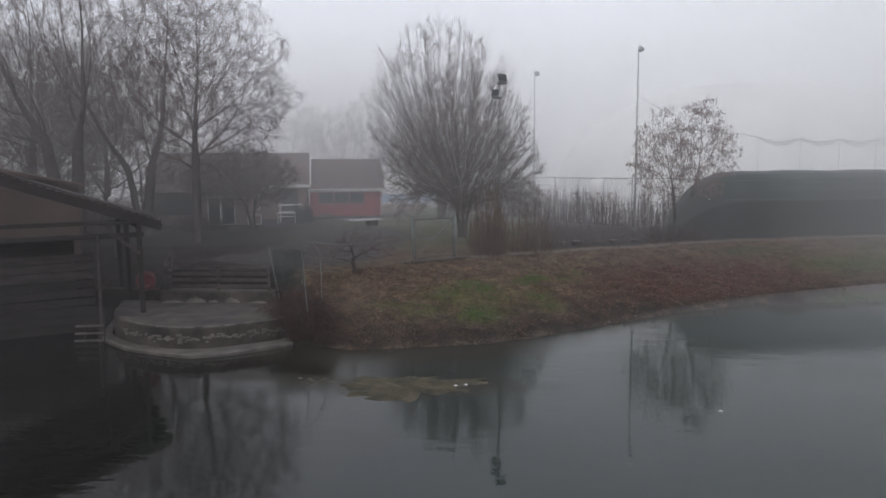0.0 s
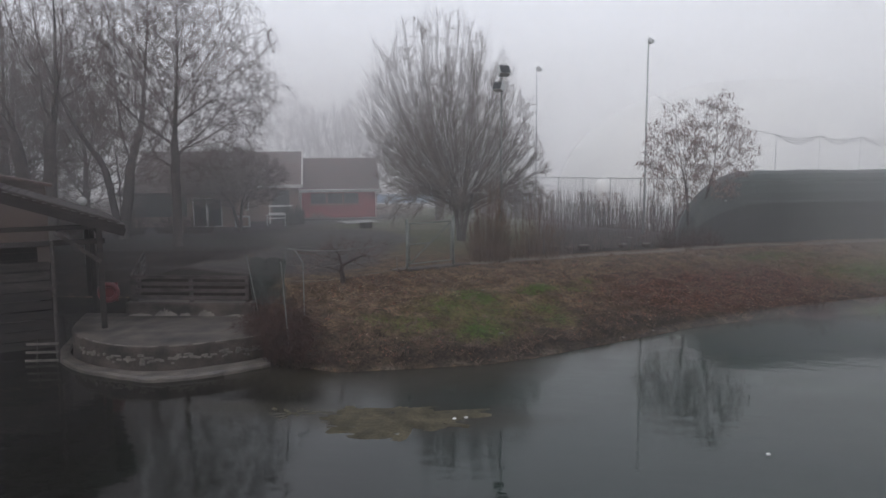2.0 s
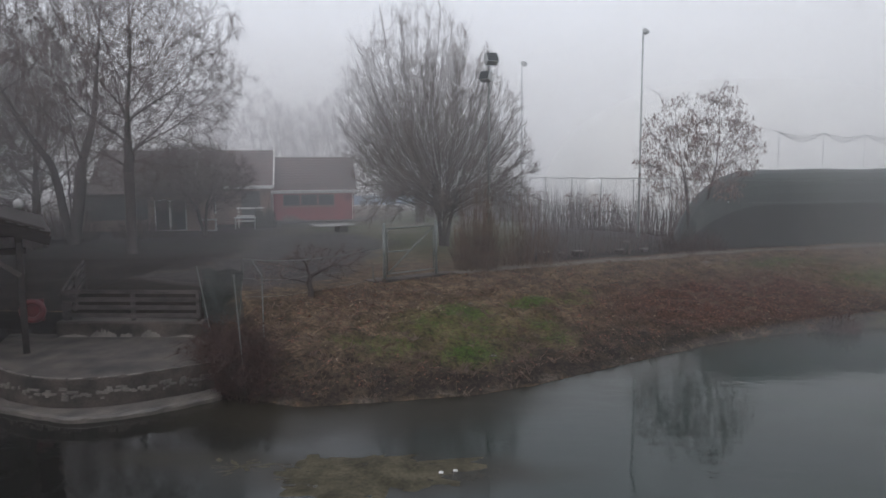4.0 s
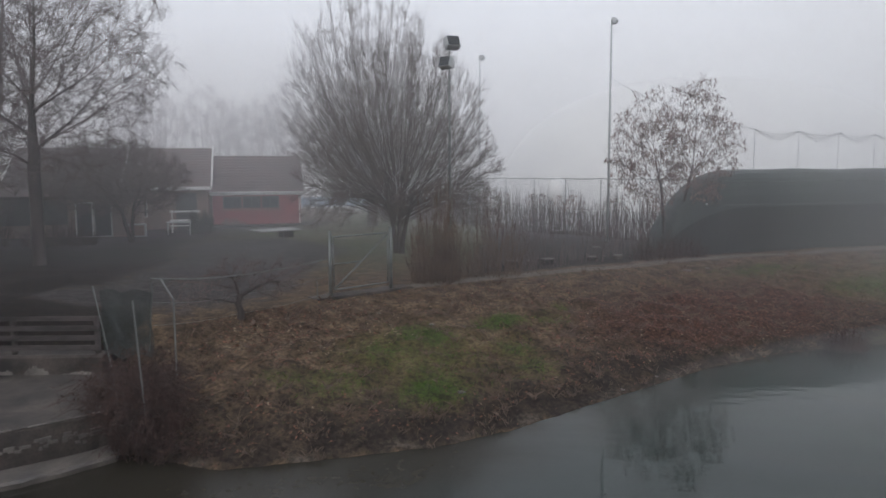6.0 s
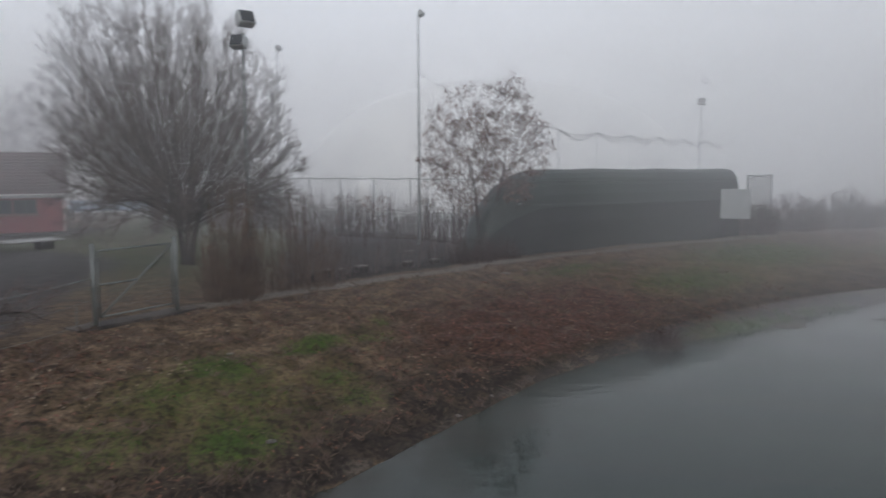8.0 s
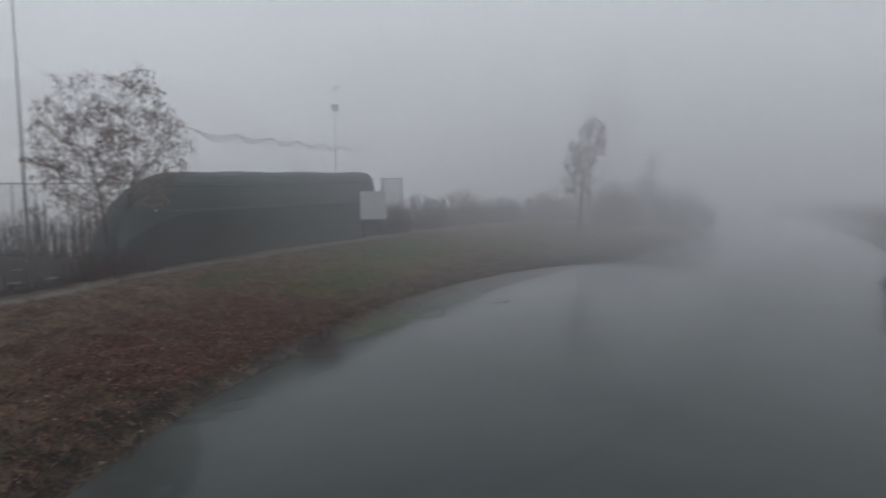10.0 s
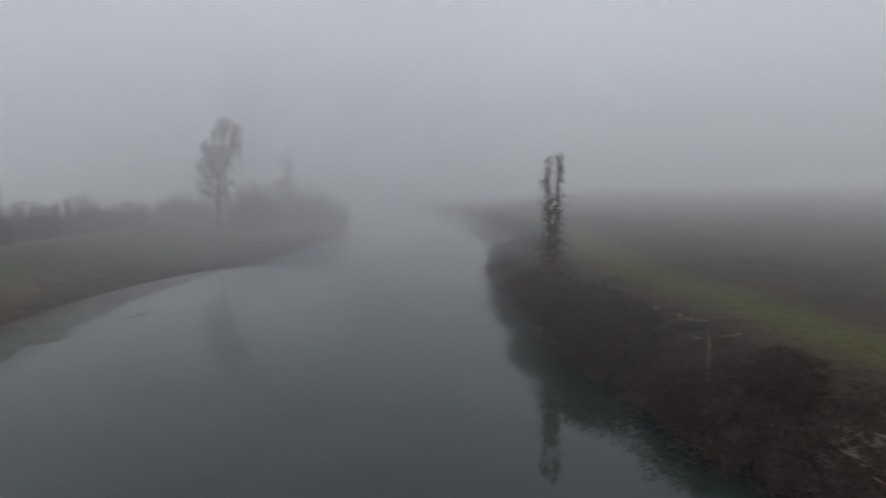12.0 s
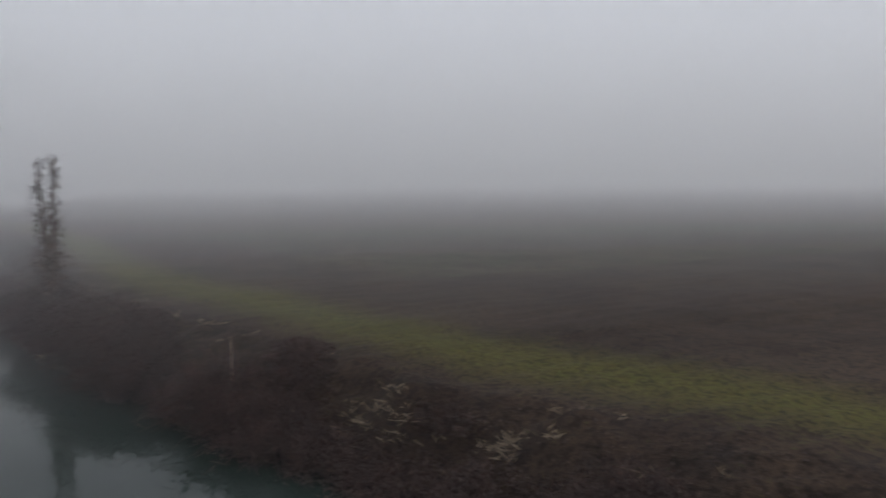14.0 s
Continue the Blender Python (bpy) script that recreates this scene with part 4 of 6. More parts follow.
# ---- landing stage, railing and boathouse ----
def smooth_line(points, per=6):
    """Points along a Catmull-Rom line."""
    p = [Vector((*q, 0)) for q in points]
    p = [p[0] * 2 - p[1]] + p + [p[-1] * 2 - p[-2]]
    out = []
    for i in range(1, len(p) - 2):
        for k in range(per):
            t = k / per
            out.append(0.5 * (2 * p[i] + (p[i + 1] - p[i - 1]) * t + (2 * p[i - 1] - 5 * p[i] + 4 * p[i + 1] - p[i + 2]) * t * t + (3 * p[i] - p[i - 1] - 3 * p[i + 1] + p[i + 2]) * t ** 3))
    return out + [p[-2]]


def slab(geo, front, back, z0, z1, rough=0.0, seed=0):
    """A slab between a curved front line and a back line, with a worn upper edge."""
    rng = random.Random(seed)
    n = len(front)
    rows = []
    for z, inset in ((z0, 0.0), (z0 + (z1 - z0) * 0.5, 0.0), (z1 - 0.05, 0.0), (z1, 0.05)):
        rows.append([Vector((p.x, p.y, z)) + Vector((rng.uniform(-rough, rough), inset + rng.uniform(-rough, rough), rng.uniform(-rough, rough) * 0.5 if z > z0 else 0)) for p in front])
    rows.append([Vector((q.x, q.y, z1 + rng.uniform(-rough, rough) * 0.3)) for q in back])
    rows.append([Vector((q.x, q.y, z0)) for q in back])
    verts = [p for row in rows for p in row]
    faces = [(i * n + k, i * n + k + 1, (i + 1) * n + k + 1, (i + 1) * n + k) for i in range(len(rows) - 1) for k in range(n - 1)]
    ends = [tuple(i * n for i in range(len(rows) - 1, -1, -1)), tuple(i * n + n - 1 for i in range(len(rows)))]
    return geo.add(verts, faces + ends)


def build_landing():
    stage = thing("landing_stage", "rounded grey concrete landing stage with a wet ledge", "landing stage", (0, 0, 0))
    front = smooth_line([(-13.8, 24.2), (-12.7, 22.0), (-11.3, 20.75), (-9.7, 20.2), (-8.3, 20.5), (-6.9, 21.6), (-6.5, 22.1)])
    back = [Vector((-13.8 + 7.4 * k / (len(front) - 1), 24.35, 0)) for k in range(len(front))]
    part("deck", slab(Geo(), front, back, -0.6, 0.76, 0.025, 4), CONCRETE, stage)
    low = smooth_line([(-14.1, 24.2), (-12.9, 21.6), (-11.3, 20.2), (-9.4, 19.55), (-8.5, 19.5), (-7.3, 20.15), (-6.2, 21.2)])
    inner = [p.lerp(q, 0.75) for p, q in zip(low, front)]
    part("ledge", slab(Geo(), low, inner, -0.7, 0.13, 0.02, 5), WETCONCRETE, stage, "pale wet concrete ledge")
    spall = Geo()
    rng = random.Random(8)
    for k in range(110):
        f = rng.uniform(0.28, 0.97) * (len(front) - 1)
        i = int(f)
        p = front[i].lerp(front[min(i + 1, len(front) - 1)], f - i)
        w = rng.uniform(0.02, 0.09)
        n = Vector((p.x + 9.7, p.y - 23.5, 0)).normalized() * 0.02
        m = Matrix.Translation(Vector((p.x, p.y, rng.gauss(0.40, 0.05))) + n) @ Matrix.Rotation(math.atan2(n.y, n.x) + 1.57, 4, "Z")
        spall.box(-w, w, -0.02, 0.03, -0.02, rng.uniform(0.02, 0.05), m)
    tagged(part("spalled_edge", spall, LIMED, stage, "pale broken band along the concrete face"), kind="stuff")
    kerb = slab(Geo(), [Vector((-12.2 + 4.2 * k / 12, 24.05 + 0.02 * k, 0)) for k in range(13)], [Vector((-12.2 + 4.2 * k / 12, 24.7, 0)) for k in range(13)], 0.5, 1.2, 0.02, 6)
    rng = random.Random(18)
    chips = Geo()
    for x0, x1, high in ((-12.1, -11.3, 0.08), (-11.2, -10.45, 0.26), (-10.35, -10.0, 0.16), (-9.75, -9.2, 0.24), (-8.9, -8.2, 0.09)):
        n = int((x1 - x0) / 0.03)
        tops = [0.775 + high * math.sin(3.1416 * (k + 0.5) / (n + 1)) ** 0.7 * rng.uniform(0.35, 1.0) for k in range(n + 1)]
        xs = [x0 + (x1 - x0) * k / n for k in range(n + 1)]
        ys = [24.05 + 0.0571 * (x + 12.2) - 0.024 for x in xs]
        chips.add([(x, y, 0.755) for x, y in zip(xs, ys)] + [(x, y + 0.02, z) for x, y, z in zip(xs, ys, tops)], [(k, k + 1, n + 2 + k, n + 1 + k) for k in range(n)])
    tagged(part("lime_stains", chips, LIMED, stage, "pale flaking lime along the kerb face"), kind="stuff")
    rim = Geo()
    for k in range(60):
        f = rng.uniform(0.3, 0.96) * (len(front) - 1)
        i = int(f)
        p, q = front[i], front[min(i + 1, len(front) - 1)]
        c, way = p.lerp(q, f - i), (q - p).normalized()
        w = rng.uniform(0.05, 0.2)
        rim.tube([c - way * w + Vector((0, 0.03, 0.752)), c + Vector((0, 0.025, 0.757)), c + way * w + Vector((0, 0.03, 0.752))], [0.012, 0.02, 0.012], 5)
    tagged(part("worn_edge", rim, LIMED, stage, "pale worn patches along the deck edge"), kind="stuff")
    part("back_kerb", kerb, CONCRETE, stage, "stained concrete kerb behind the deck")


def build_railing(name, label, start, end, z0, z1, posts, rails, height=0.85, mat=None):
    """A wooden railing with upright posts and level boards between two points of the plan."""
    rail = thing(name, label, "railing", (start[0], start[1], z0))
    dx, dy, dz = end[0] - start[0], end[1] - start[1], z1 - z0
    for k in range(posts):
        f = k / (posts - 1)
        part("post", Geo().box(dx * f - 0.05, dx * f + 0.05, dy * f - 0.05, dy * f + 0.05, dz * f - 0.35, dz * f + height, b=0.01), mat or RAILWOOD, rail)
    for r in range(rails):
        z = height * (0.98 - r * 0.8 / max(1, rails - 1))
        part("board", Geo().beam((-0.05, -0.06, z), (dx + 0.05, dy - 0.06, dz + z), 0.035, 0.12 if r else 0.1), mat or RAILWOOD, rail)
    return rail


def build_boathouse():
    """An open-fronted timber boathouse over the water, its gable towards the river."""
    y0, y1, xr, zr, ridge_x, ridge_z = 22.55, 31.2, -11.15, 3.82, -17.35, 6.0
    house = thing("boathouse", "old dark timber boathouse with mossy tiled gable roof", "boathouse", (-11.15, 22.55, 0), 36.5)
    off = Vector((11.15, -22.55, 0))

    def local(x, y, z):
        return Vector((x, y, z)) + off

    slope = math.atan2(ridge_z - zr, xr - ridge_x)
    run = math.hypot(ridge_z - zr, xr - ridge_x)
    rows = 26
    for side in (1, -1):
        line = []
        for r in range(rows):
            line += [(run * r / rows, 0.03), (run * (r + 1) / rows, 0.075)]
        line += [(run, -0.05), (0, -0.05)]
        n = len(line)
        m = Matrix.Translation(local(ridge_x, 0, ridge_z)) @ Matrix.Rotation(0 if side > 0 else math.pi, 4, "Z") @ Matrix.Rotation(slope, 4, "Y")
        ya, yb = (y0, y1) if side > 0 else (-y1, -y0)
        verts = [m @ Vector((a, y, z)) for y in (ya, yb) for a, z in line]
        part("roof", Geo().add(verts, [tuple(range(n)), tuple(range(2 * n - 1, n - 1, -1))] + [(i, n + i, n + (i + 1) % n, (i + 1) % n) for i in range(n)]), OLDTILE, house)
        if side > 0:
            tile = Geo()
            for k in range(9):
                a0, a1 = math.pi * k / 8, 0
                tile.add([(-0.19, 0.1 * math.cos(a0), 0.07 * math.sin(a0)), (0.19, 0.085 * math.cos(a0), 0.06 * math.sin(a0))], [])
            tile.f = [(2 * k, 2 * k + 1, 2 * k + 3, 2 * k + 2) for k in range(8)] + [tuple(range(0, 18, 2)), tuple(range(17, 0, -2))]
            shape = tile.mesh("tile", OLDTILE)
            rng = random.Random(3)
            for k in range(20):
                ob = new("tile", shape)
                ob.parent = house
                ob.matrix_local = m @ pose(0.25 + k * 0.315, y0 + 0.06 + rng.uniform(-0.02, 0.02), 0.07, rng.uniform(-4, 4), rng.uniform(-4, 2), rng.uniform(-4, 4))
    for y in (y0 + 0.05, 24.6, 27.8, y1 - 0.2):
        for side in (1, -1):
            part("rafter", Geo().beam(local(ridge_x, y, ridge_z - 0.16), local(ridge_x + side * (xr - ridge_x), y, zr - 0.14), 0.1, 0.18), DARKWOOD, house)
    for side in (1, -1):
        part("bargeboard", Geo().beam(local(ridge_x, y0 - 0.02, ridge_z - 0.16), local(ridge_x + side * (xr - ridge_x), y0 - 0.02, zr - 0.16), 0.05, 0.24), DARKWOOD, house)
    for z, h in ((3.86, 0.14), (3.42, 0.16)):
        part("tie_beam", Geo().beam(local(-11.7, y0 + 0.25, z), local(-23.0, y0 + 0.25, z), 0.14, h), DARKWOOD, house)
    for x in (-11.85, -22.9):
        for y in (22.7, 27.0, 30.8):
            part("post", Geo().beam(local(x, y, 0.5 if x > -13 else -0.8), local(x, y, 3.8), 0.16, 0.16), DARKWOOD, house)
    for y in (22.7, 30.8):
        part("king_post", Geo().beam(local(ridge_x, y, 3.4), local(ridge_x, y, ridge_z - 0.2), 0.14, 0.14), DARKWOOD, house)
    part("post", Geo().tube([local(-13.15, 22.75, -0.6), local(-13.1, 22.75, 3.5)], 0.05, 8), GREYWOOD, house)
    part("brace", Geo().beam(local(-13.0, 22.62, 3.75), local(-11.85, 22.62, 2.8), 0.09, 0.12), GREYWOOD, house)
    for x in (-11.85, -22.9):
        part("wall_plate", Geo().beam(local(x, 22.6, 3.72), local(x, 31.0, 3.72), 0.16, 0.16), DARKWOOD, house)
    rng = random.Random(5)
    for k in range(9):
        z = 0.12 + k * 0.31
        part("plank", Geo().beam(local(-13.2, 24.3 + rng.uniform(-0.015, 0.015), z), local(-22.8, 24.3, z + rng.uniform(-0.02, 0.02)), 0.03, 0.28 + rng.uniform(-0.03, 0.02)), GREYWOOD if k >= 6 else DARKWOOD, house)
    for k in range(8):
        z = 0.5 + k * 0.29
        part("plank", Geo().beam(local(-13.6, 31.0, z), local(-22.8, 31.0, z), 0.03, 0.28), DARKWOOD, house)
        part("plank", Geo().beam(local(-23.0, 22.8, z), local(-23.0, 31.0, z), 0.03, 0.28), DARKWOOD, house)


build_landing()
build_railing("railing", "grey weathered wooden railing on the concrete kerb", (-11.95, 24.3), (-8.15, 24.45), 1.2, 1.2, 3, 4)
build_railing("railing", "grey weathered wooden railing beside the boathouse", (-12.05, 24.3), (-13.3, 27.2), 1.2, 1.7, 3, 4)
build_boathouse()


def build_outbuilding():
    """A low shed behind the boathouse, of which the roof shows over it."""
    hut = thing("outbuilding", "low brown plastered outbuilding with reddish tiled roof behind the boathouse", "shed", (-20.2, 31.4, YARD), 216)
    part("wall", Geo().box(0, 5.0, -3.0, 0, -0.2, 3.1, b=0.02), BROWNPLASTER, hut)
    line = [(-0.25, 3.32), (5.4, 4.55), (5.4, 4.42), (-0.25, 3.19)]
    part("roof", Geo().add([(x, y, z) for y in (-3.3, 0.3) for x, z in line], [(3, 2, 1, 0), (4, 5, 6, 7)] + [(i, (i + 1) % 4, 4 + (i + 1) % 4, 4 + i) for i in range(4)]), ROOFTILE, hut)
    part("gable", Geo().add([(x, y, z) for y in (-2.98, -0.02) for x, z in ((0.02, 3.05), (4.98, 3.05), (4.98, 4.36), (0.02, 3.3))], [(3, 2, 1, 0), (4, 5, 6, 7)] + [(i, (i + 1) % 4, 4 + (i + 1) % 4, 4 + i) for i in range(4)]), BROWNPLASTER, hut)


build_outbuilding()


def build_buoy():
    geo = Geo()
    for i in range(24):
        a = 6.2832 * i / 24
        for k in range(10):
            b = 6.2832 * k / 10
            geo.v.append((math.cos(a) * (0.25 + 0.085 * math.cos(b)), 0.085 * math.sin(b), math.sin(a) * (0.25 + 0.085 * math.cos(b))))
    geo.f = [(i * 10 + k, ((i + 1) % 24) * 10 + k, ((i + 1) % 24) * 10 + (k + 1) % 10, i * 10 + (k + 1) % 10) for i in range(24) for k in range(10)]
    buoy = thing("life_buoy", "red plastic life buoy hanging on the boathouse post", "life buoy", (-12.0, 22.86, 1.75), 20)
    part("ring", geo, REDPLASTIC, buoy, smooth=True)
    part("backboard", Geo().box(-0.26, 0.26, 0.07, 0.1, -0.3, 0.3, b=0.005), REDPLASTIC, buoy)


build_buoy()
ladder = thing("slatted_rack", "pale slatted rack standing in the water by the boathouse", "rack", (-12.95, 20.85, -0.05), 12)
for k in range(3):
    part("rung", Geo().box(-0.42, 0.5, 0.02 + k * 0.06, 0.05 + k * 0.06, 0.1 + k * 0.23, 0.17 + k * 0.23, b=0.006), WETCONCRETE, ladder)
for x in (-0.1, 0.5):
    part("rail", Geo().beam((x, -0.02, -0.3), (x, 0.19, 0.72), 0.05, 0.04), DARKWOOD, ladder)


# ---- gate and fence at the top of the bank ----
def build_gate():
    a, c = Vector((-3.6, 29.04, 0)), Vector((-1.98, 30.61, 0))
    turn = math.degrees(math.atan2(c.y - a.y, c.x - a.x))
    wide = (c - a).length
    gate = thing("metal_gate", "galvanised tube gate between two posts, closed", "gate", (a.x, a.y, 1.72), turn)
    for x in (0.0, wide):
        post = part("post", Geo().tube([(x, 0, -0.4), (x, 0, 1.86)], 0.055, 10), GALVANISED, gate, smooth=True)
        cap = Geo()
        for i in range(4):
            r, z = 0.065 * math.cos(i * 0.45), 1.86 + 0.05 * math.sin(i * 0.5)
            cap.v += [(x + r * math.cos(k * 0.7854), r * math.sin(k * 0.7854), z) for k in range(8)]
        cap.f = [(i * 8 + k, i * 8 + (k + 1) % 8, i * 8 + 8 + (k + 1) % 8, i * 8 + 8 + k) for i in range(3) for k in range(8)] + [tuple(range(24, 32))]
        part("cap", cap, GALVANISED, post)
    l, r, lo, hi, mid = 0.12, wide - 0.12, 0.16, 1.72, 0.92
    for p, q, name in (((l, 0, hi), (r, 0, hi), "top_rail"), ((l, 0, lo), (r, 0, lo), "bottom_rail"), ((l, 0, lo), (l, 0, hi), "stile"), ((r, 0, lo), (r, 0, hi), "stile"),
                       ((l, 0.0, lo), (r, 0.0, hi - 0.03), "brace"), ((l, 0.0, mid), ((l + r) / 2 + 0.02, 0.0, mid), "middle_rail")):
        part(name, Geo().tube([p, q], 0.026, 8), GALVANISED, gate, smooth=True)
    for z in (0.4, 1.5):
        part("hinge", Geo().box(0.03, l + 0.01, -0.03, 0.03, z, z + 0.06, b=0.006), GALVANISED, gate)
    wire = Geo()
    for k in range(17):
        z = lo + (hi - lo) * k / 16
        wire.tube([(l, 0.012, z), (r, 0.012, z)], 0.0022, 3, False)
    for k in range(18):
        x = l + (r - l) * k / 17
        wire.tube([(x, 0.016, lo), (x, 0.016, hi)], 0.0022, 3, False)
    tagged(part("wire_mesh", wire, GALVANISED, gate), kind="stuff")
    sill = slab(Geo(), [Vector((-3.9 + 2.6 * k / 9, 28.6 + 2.2 * k / 9, 0)) for k in range(10)], [Vector((-4.3 + 2.6 * k / 9, 29.1 + 2.2 * k / 9, 0)) for k in range(10)], 1.3, 1.69, 0.02, 9)
    solo("gate_sill", sill, CONCRETE, "rough concrete sill under the metal gate", "sill", kind="structure")


build_gate()


def build_fence():
    """Concrete and steel posts of the garden fence, some leaning, with slack wires."""
    fence = thing("garden_fence", "slack wire fence on thin leaning posts with cranked tops", "fence", (-5.7, 25.0, 1.4))
    base = Vector((-5.7, 25.0, 1.4))

    def post(foot, top, crank=None, r=0.035):
        r = r * 0.6
        pts = [Vector(foot) - base, Vector(top) - base] + ([Vector(crank) - base] if crank else [])
        part("post", Geo().tube(pts, r, 7), GALVANISED, fence, smooth=False)

    post((-5.76, 23.05, 1.1), (-5.78, 23.1, 2.72), (-6.15, 23.35, 3.12), 0.028)
    post((-5.72, 21.5, 0.4), (-5.95, 21.66, 2.95), None, 0.026)
    post((-7.6, 23.95, 1.0), (-7.95, 24.0, 2.85), None, 0.024)
    post((-6.95, 24.4, 1.1), (-6.7, 24.2, 2.9), None, 0.022)
    post((-4.0, 29.05, 1.5), (-4.0, 29.05, 2.15), None, 0.025)
    for dz, sag in ((0.0, 0.04), (-0.5, 0.08), (-1.0, 0.05)):
        pts = []
        for a, c in (((-6.3, 23.2, 3.13), (-5.55, 26.5, 2.7)), ((-5.55, 26.5, 2.7), (-3.68, 29.0, 2.81))):
            for k in range(7):
                f = k / 6
                pts.append(Vector((a[0] + (c[0] - a[0]) * f, a[1] + (c[1] - a[1]) * f, a[2] + (c[2] - a[2]) * f + dz - sag * math.sin(f * math.pi))) - base)
        part("rail" if dz == 0 else "wire", Geo().tube(pts, 0.017 if dz == 0 else 0.004, 5), GALVANISED, fence)
    panel = thing("shade_net_panel", "dark green shade net hung between leaning fence poles", "net", (-7.3, 24.2, 1.3))
    net = Geo()

    def weave(u, v):
        return Vector((-0.6 + u * 1.15 + 0.03 * math.sin(v * 9), 0.05 * math.sin(u * 10) + 0.05 * math.cos(v * 10 + u * 9), v * 1.5 - 0.1 + 0.04 * math.sin(u * 12)))

    for i in range(44):
        net.tube([weave(i / 43, k / 12) for k in range(13)], 0.0052, 3, False)
    for k in range(56):
        net.tube([weave(i / 12, k / 55) for i in range(13)], 0.0052, 3, False)
    tagged(part("net_cloth", net, NETTING, panel), kind="stuff")


build_fence()


# ---- shrubs, brambles and twigs ----
def twig_heap(name, label, at, size, canes, seed, mat, arch=1.0, upright=0.0, leaves=0, leaf_mat=None, r=0.008, category="shrub", group="", kind="", forks=3):
    """A heap of arching or upright canes over an oval foot, with side twigs and some dead leaves."""
    rng = random.Random(seed)
    geo, leaf = Geo(), Geo()
    sx, sy, sz = size
    for _ in range(canes):
        a, d = rng.uniform(0, 6.283), math.sqrt(rng.random())
        p = Vector((math.cos(a) * d * sx, math.sin(a) * d * sy, -0.12))
        h = sz * (1 - 0.55 * d * d) * rng.uniform(0.5, 1.1)
        out = Vector((math.cos(a) + rng.gauss(0, 0.5), math.sin(a) + rng.gauss(0, 0.5), 0)).normalized()
        bow = arch * rng.uniform(0.1, 0.7) * sz
        pts = []
        for k in range(5):
            f = k / 4
            lift = h * (f if upright > 0.5 else math.sin(f * 2.2) / 0.92)
            pts.append(p + out * bow * f * f + Vector((rng.gauss(0, 0.03), rng.gauss(0, 0.03), lift)))
        rad = [r * rng.uniform(0.7, 1.4) * (1 - 0.15 * k) for k in range(5)]
        geo.tube(pts, rad, 3, False)
        for _ in range(forks):
            i = rng.randint(1, 4)
            q = pts[i].lerp(pts[i - 1], rng.random())
            side = Vector((rng.gauss(0, 1), rng.gauss(0, 1), rng.uniform(0.2, 1.0) + upright)).normalized() * rng.uniform(0.15, 0.45) * (0.4 + sz * 0.35)
            geo.cone(q, q + side, r * 0.75)
            if leaves and rng.random() < leaves:
                c = q + side * rng.uniform(0.3, 1)
                u, v = Vector((rng.gauss(0, 1), rng.gauss(0, 1), rng.gauss(0, 1))).normalized() * 0.034, Vector((rng.gauss(0, 1), rng.gauss(0, 1), rng.gauss(0, 1))).normalized() * 0.05
                leaf.add([c - u, c + v * 0.6 - u * 0.2, c + u, c - v * 0.6], [(0, 1, 2, 3)])
    ob = thing(name, label, category, at, group=group, kind=kind)
    part("tangle", geo, mat, ob)
    if leaves:
        part("foliage", leaf, leaf_mat or DEADLEAF, ob)
    return ob


def on_ground(x, y, dz=0.0):
    return (x, y, float(ground_height(x, y)) + dz)


twig_heap("bramble", "dark brown bramble thicket between bank and landing stage", (-6.5, 22.6, 0.5), (0.8, 1.0, 1.3), 420, 41, BRAMBLE, leaves=0.6, leaf_mat=DARKLEAF, group="bank brambles")
twig_heap("bramble", "brown bramble thicket spilling down the bank", (-5.8, 21.75, 0.3), (0.7, 0.7, 1.25), 330, 44, BRAMBLE, leaves=0.6, leaf_mat=DARKLEAF, group="bank brambles")
twig_heap("bramble", "low brown brambles trailing down to the water", (-5.2, 21.55, 0.12), (1.2, 0.55, 0.42), 230, 42, BRAMBLE, leaves=0.6, leaf_mat=DARKLEAF, group="bank brambles")
twig_heap("bare_bush", "brown bare bush with dense upright shoots beside the gate", on_ground(-0.6, 32.3), (0.85, 0.8, 3.7), 260, 51, SHOOT, r=0.011, arch=0.12, upright=1, leaves=0.2, group="fence bushes")
twig_heap("bare_bush", "brown bare bush with dense upright shoots beside the gate", on_ground(1.3, 33.4), (1.1, 0.7, 3.0), 110, 52, SHOOT, r=0.012, arch=0.12, upright=1, leaves=0.2, group="fence bushes")
for k, (x, y, h) in enumerate(((8.3, 37.8, 1.3), (9.6, 38.5, 1.2))):
    twig_heap("low_bush", "dark low bush along the path", on_ground(x, y), (1.0, 0.7, h), 70 if h < 1 else 200, 60 + k, BRAMBLE, arch=0.4, upright=0.6, leaves=0.4, leaf_mat=IVY, group="path bushes")
for k, (x, y, h) in enumerate(((2.5, 34.6, 2.5), (3.6, 36.4, 2.3), (5.4, 37.6, 2.1), (7.4, 39.2, 1.9), (1.6, 36.0, 2.6), (9.0, 41.0, 1.7))):
    twig_heap("saplings", "thin bare upright saplings behind the path", on_ground(x, y), (0.9, 0.7, h), 36, 160 + k, TWIG, arch=0.15, upright=1, leaves=0.15, group="path saplings", r=0.011)
for k, (x, y, h) in enumerate(((-24.5, 43.5, 2.6), (-28.0, 42.0, 3.0), (-31.5, 39.5, 3.2), (-20.5, 44.5, 1.6), (-35, 37, 3.4), (-27.0, 35.0, 4.6), (-31.5, 35.5, 5.2), (-24.0, 38.0, 3.2))):
    twig_heap("yard_bush", "dark bare bush between the yard trees", (x, y, YARD), (1.8, 1.3, h), 260, 85 + k, BRAMBLE, arch=0.4, upright=0.6, leaves=0.6, leaf_mat=DARKLEAF, group="yard bushes", r=0.012)
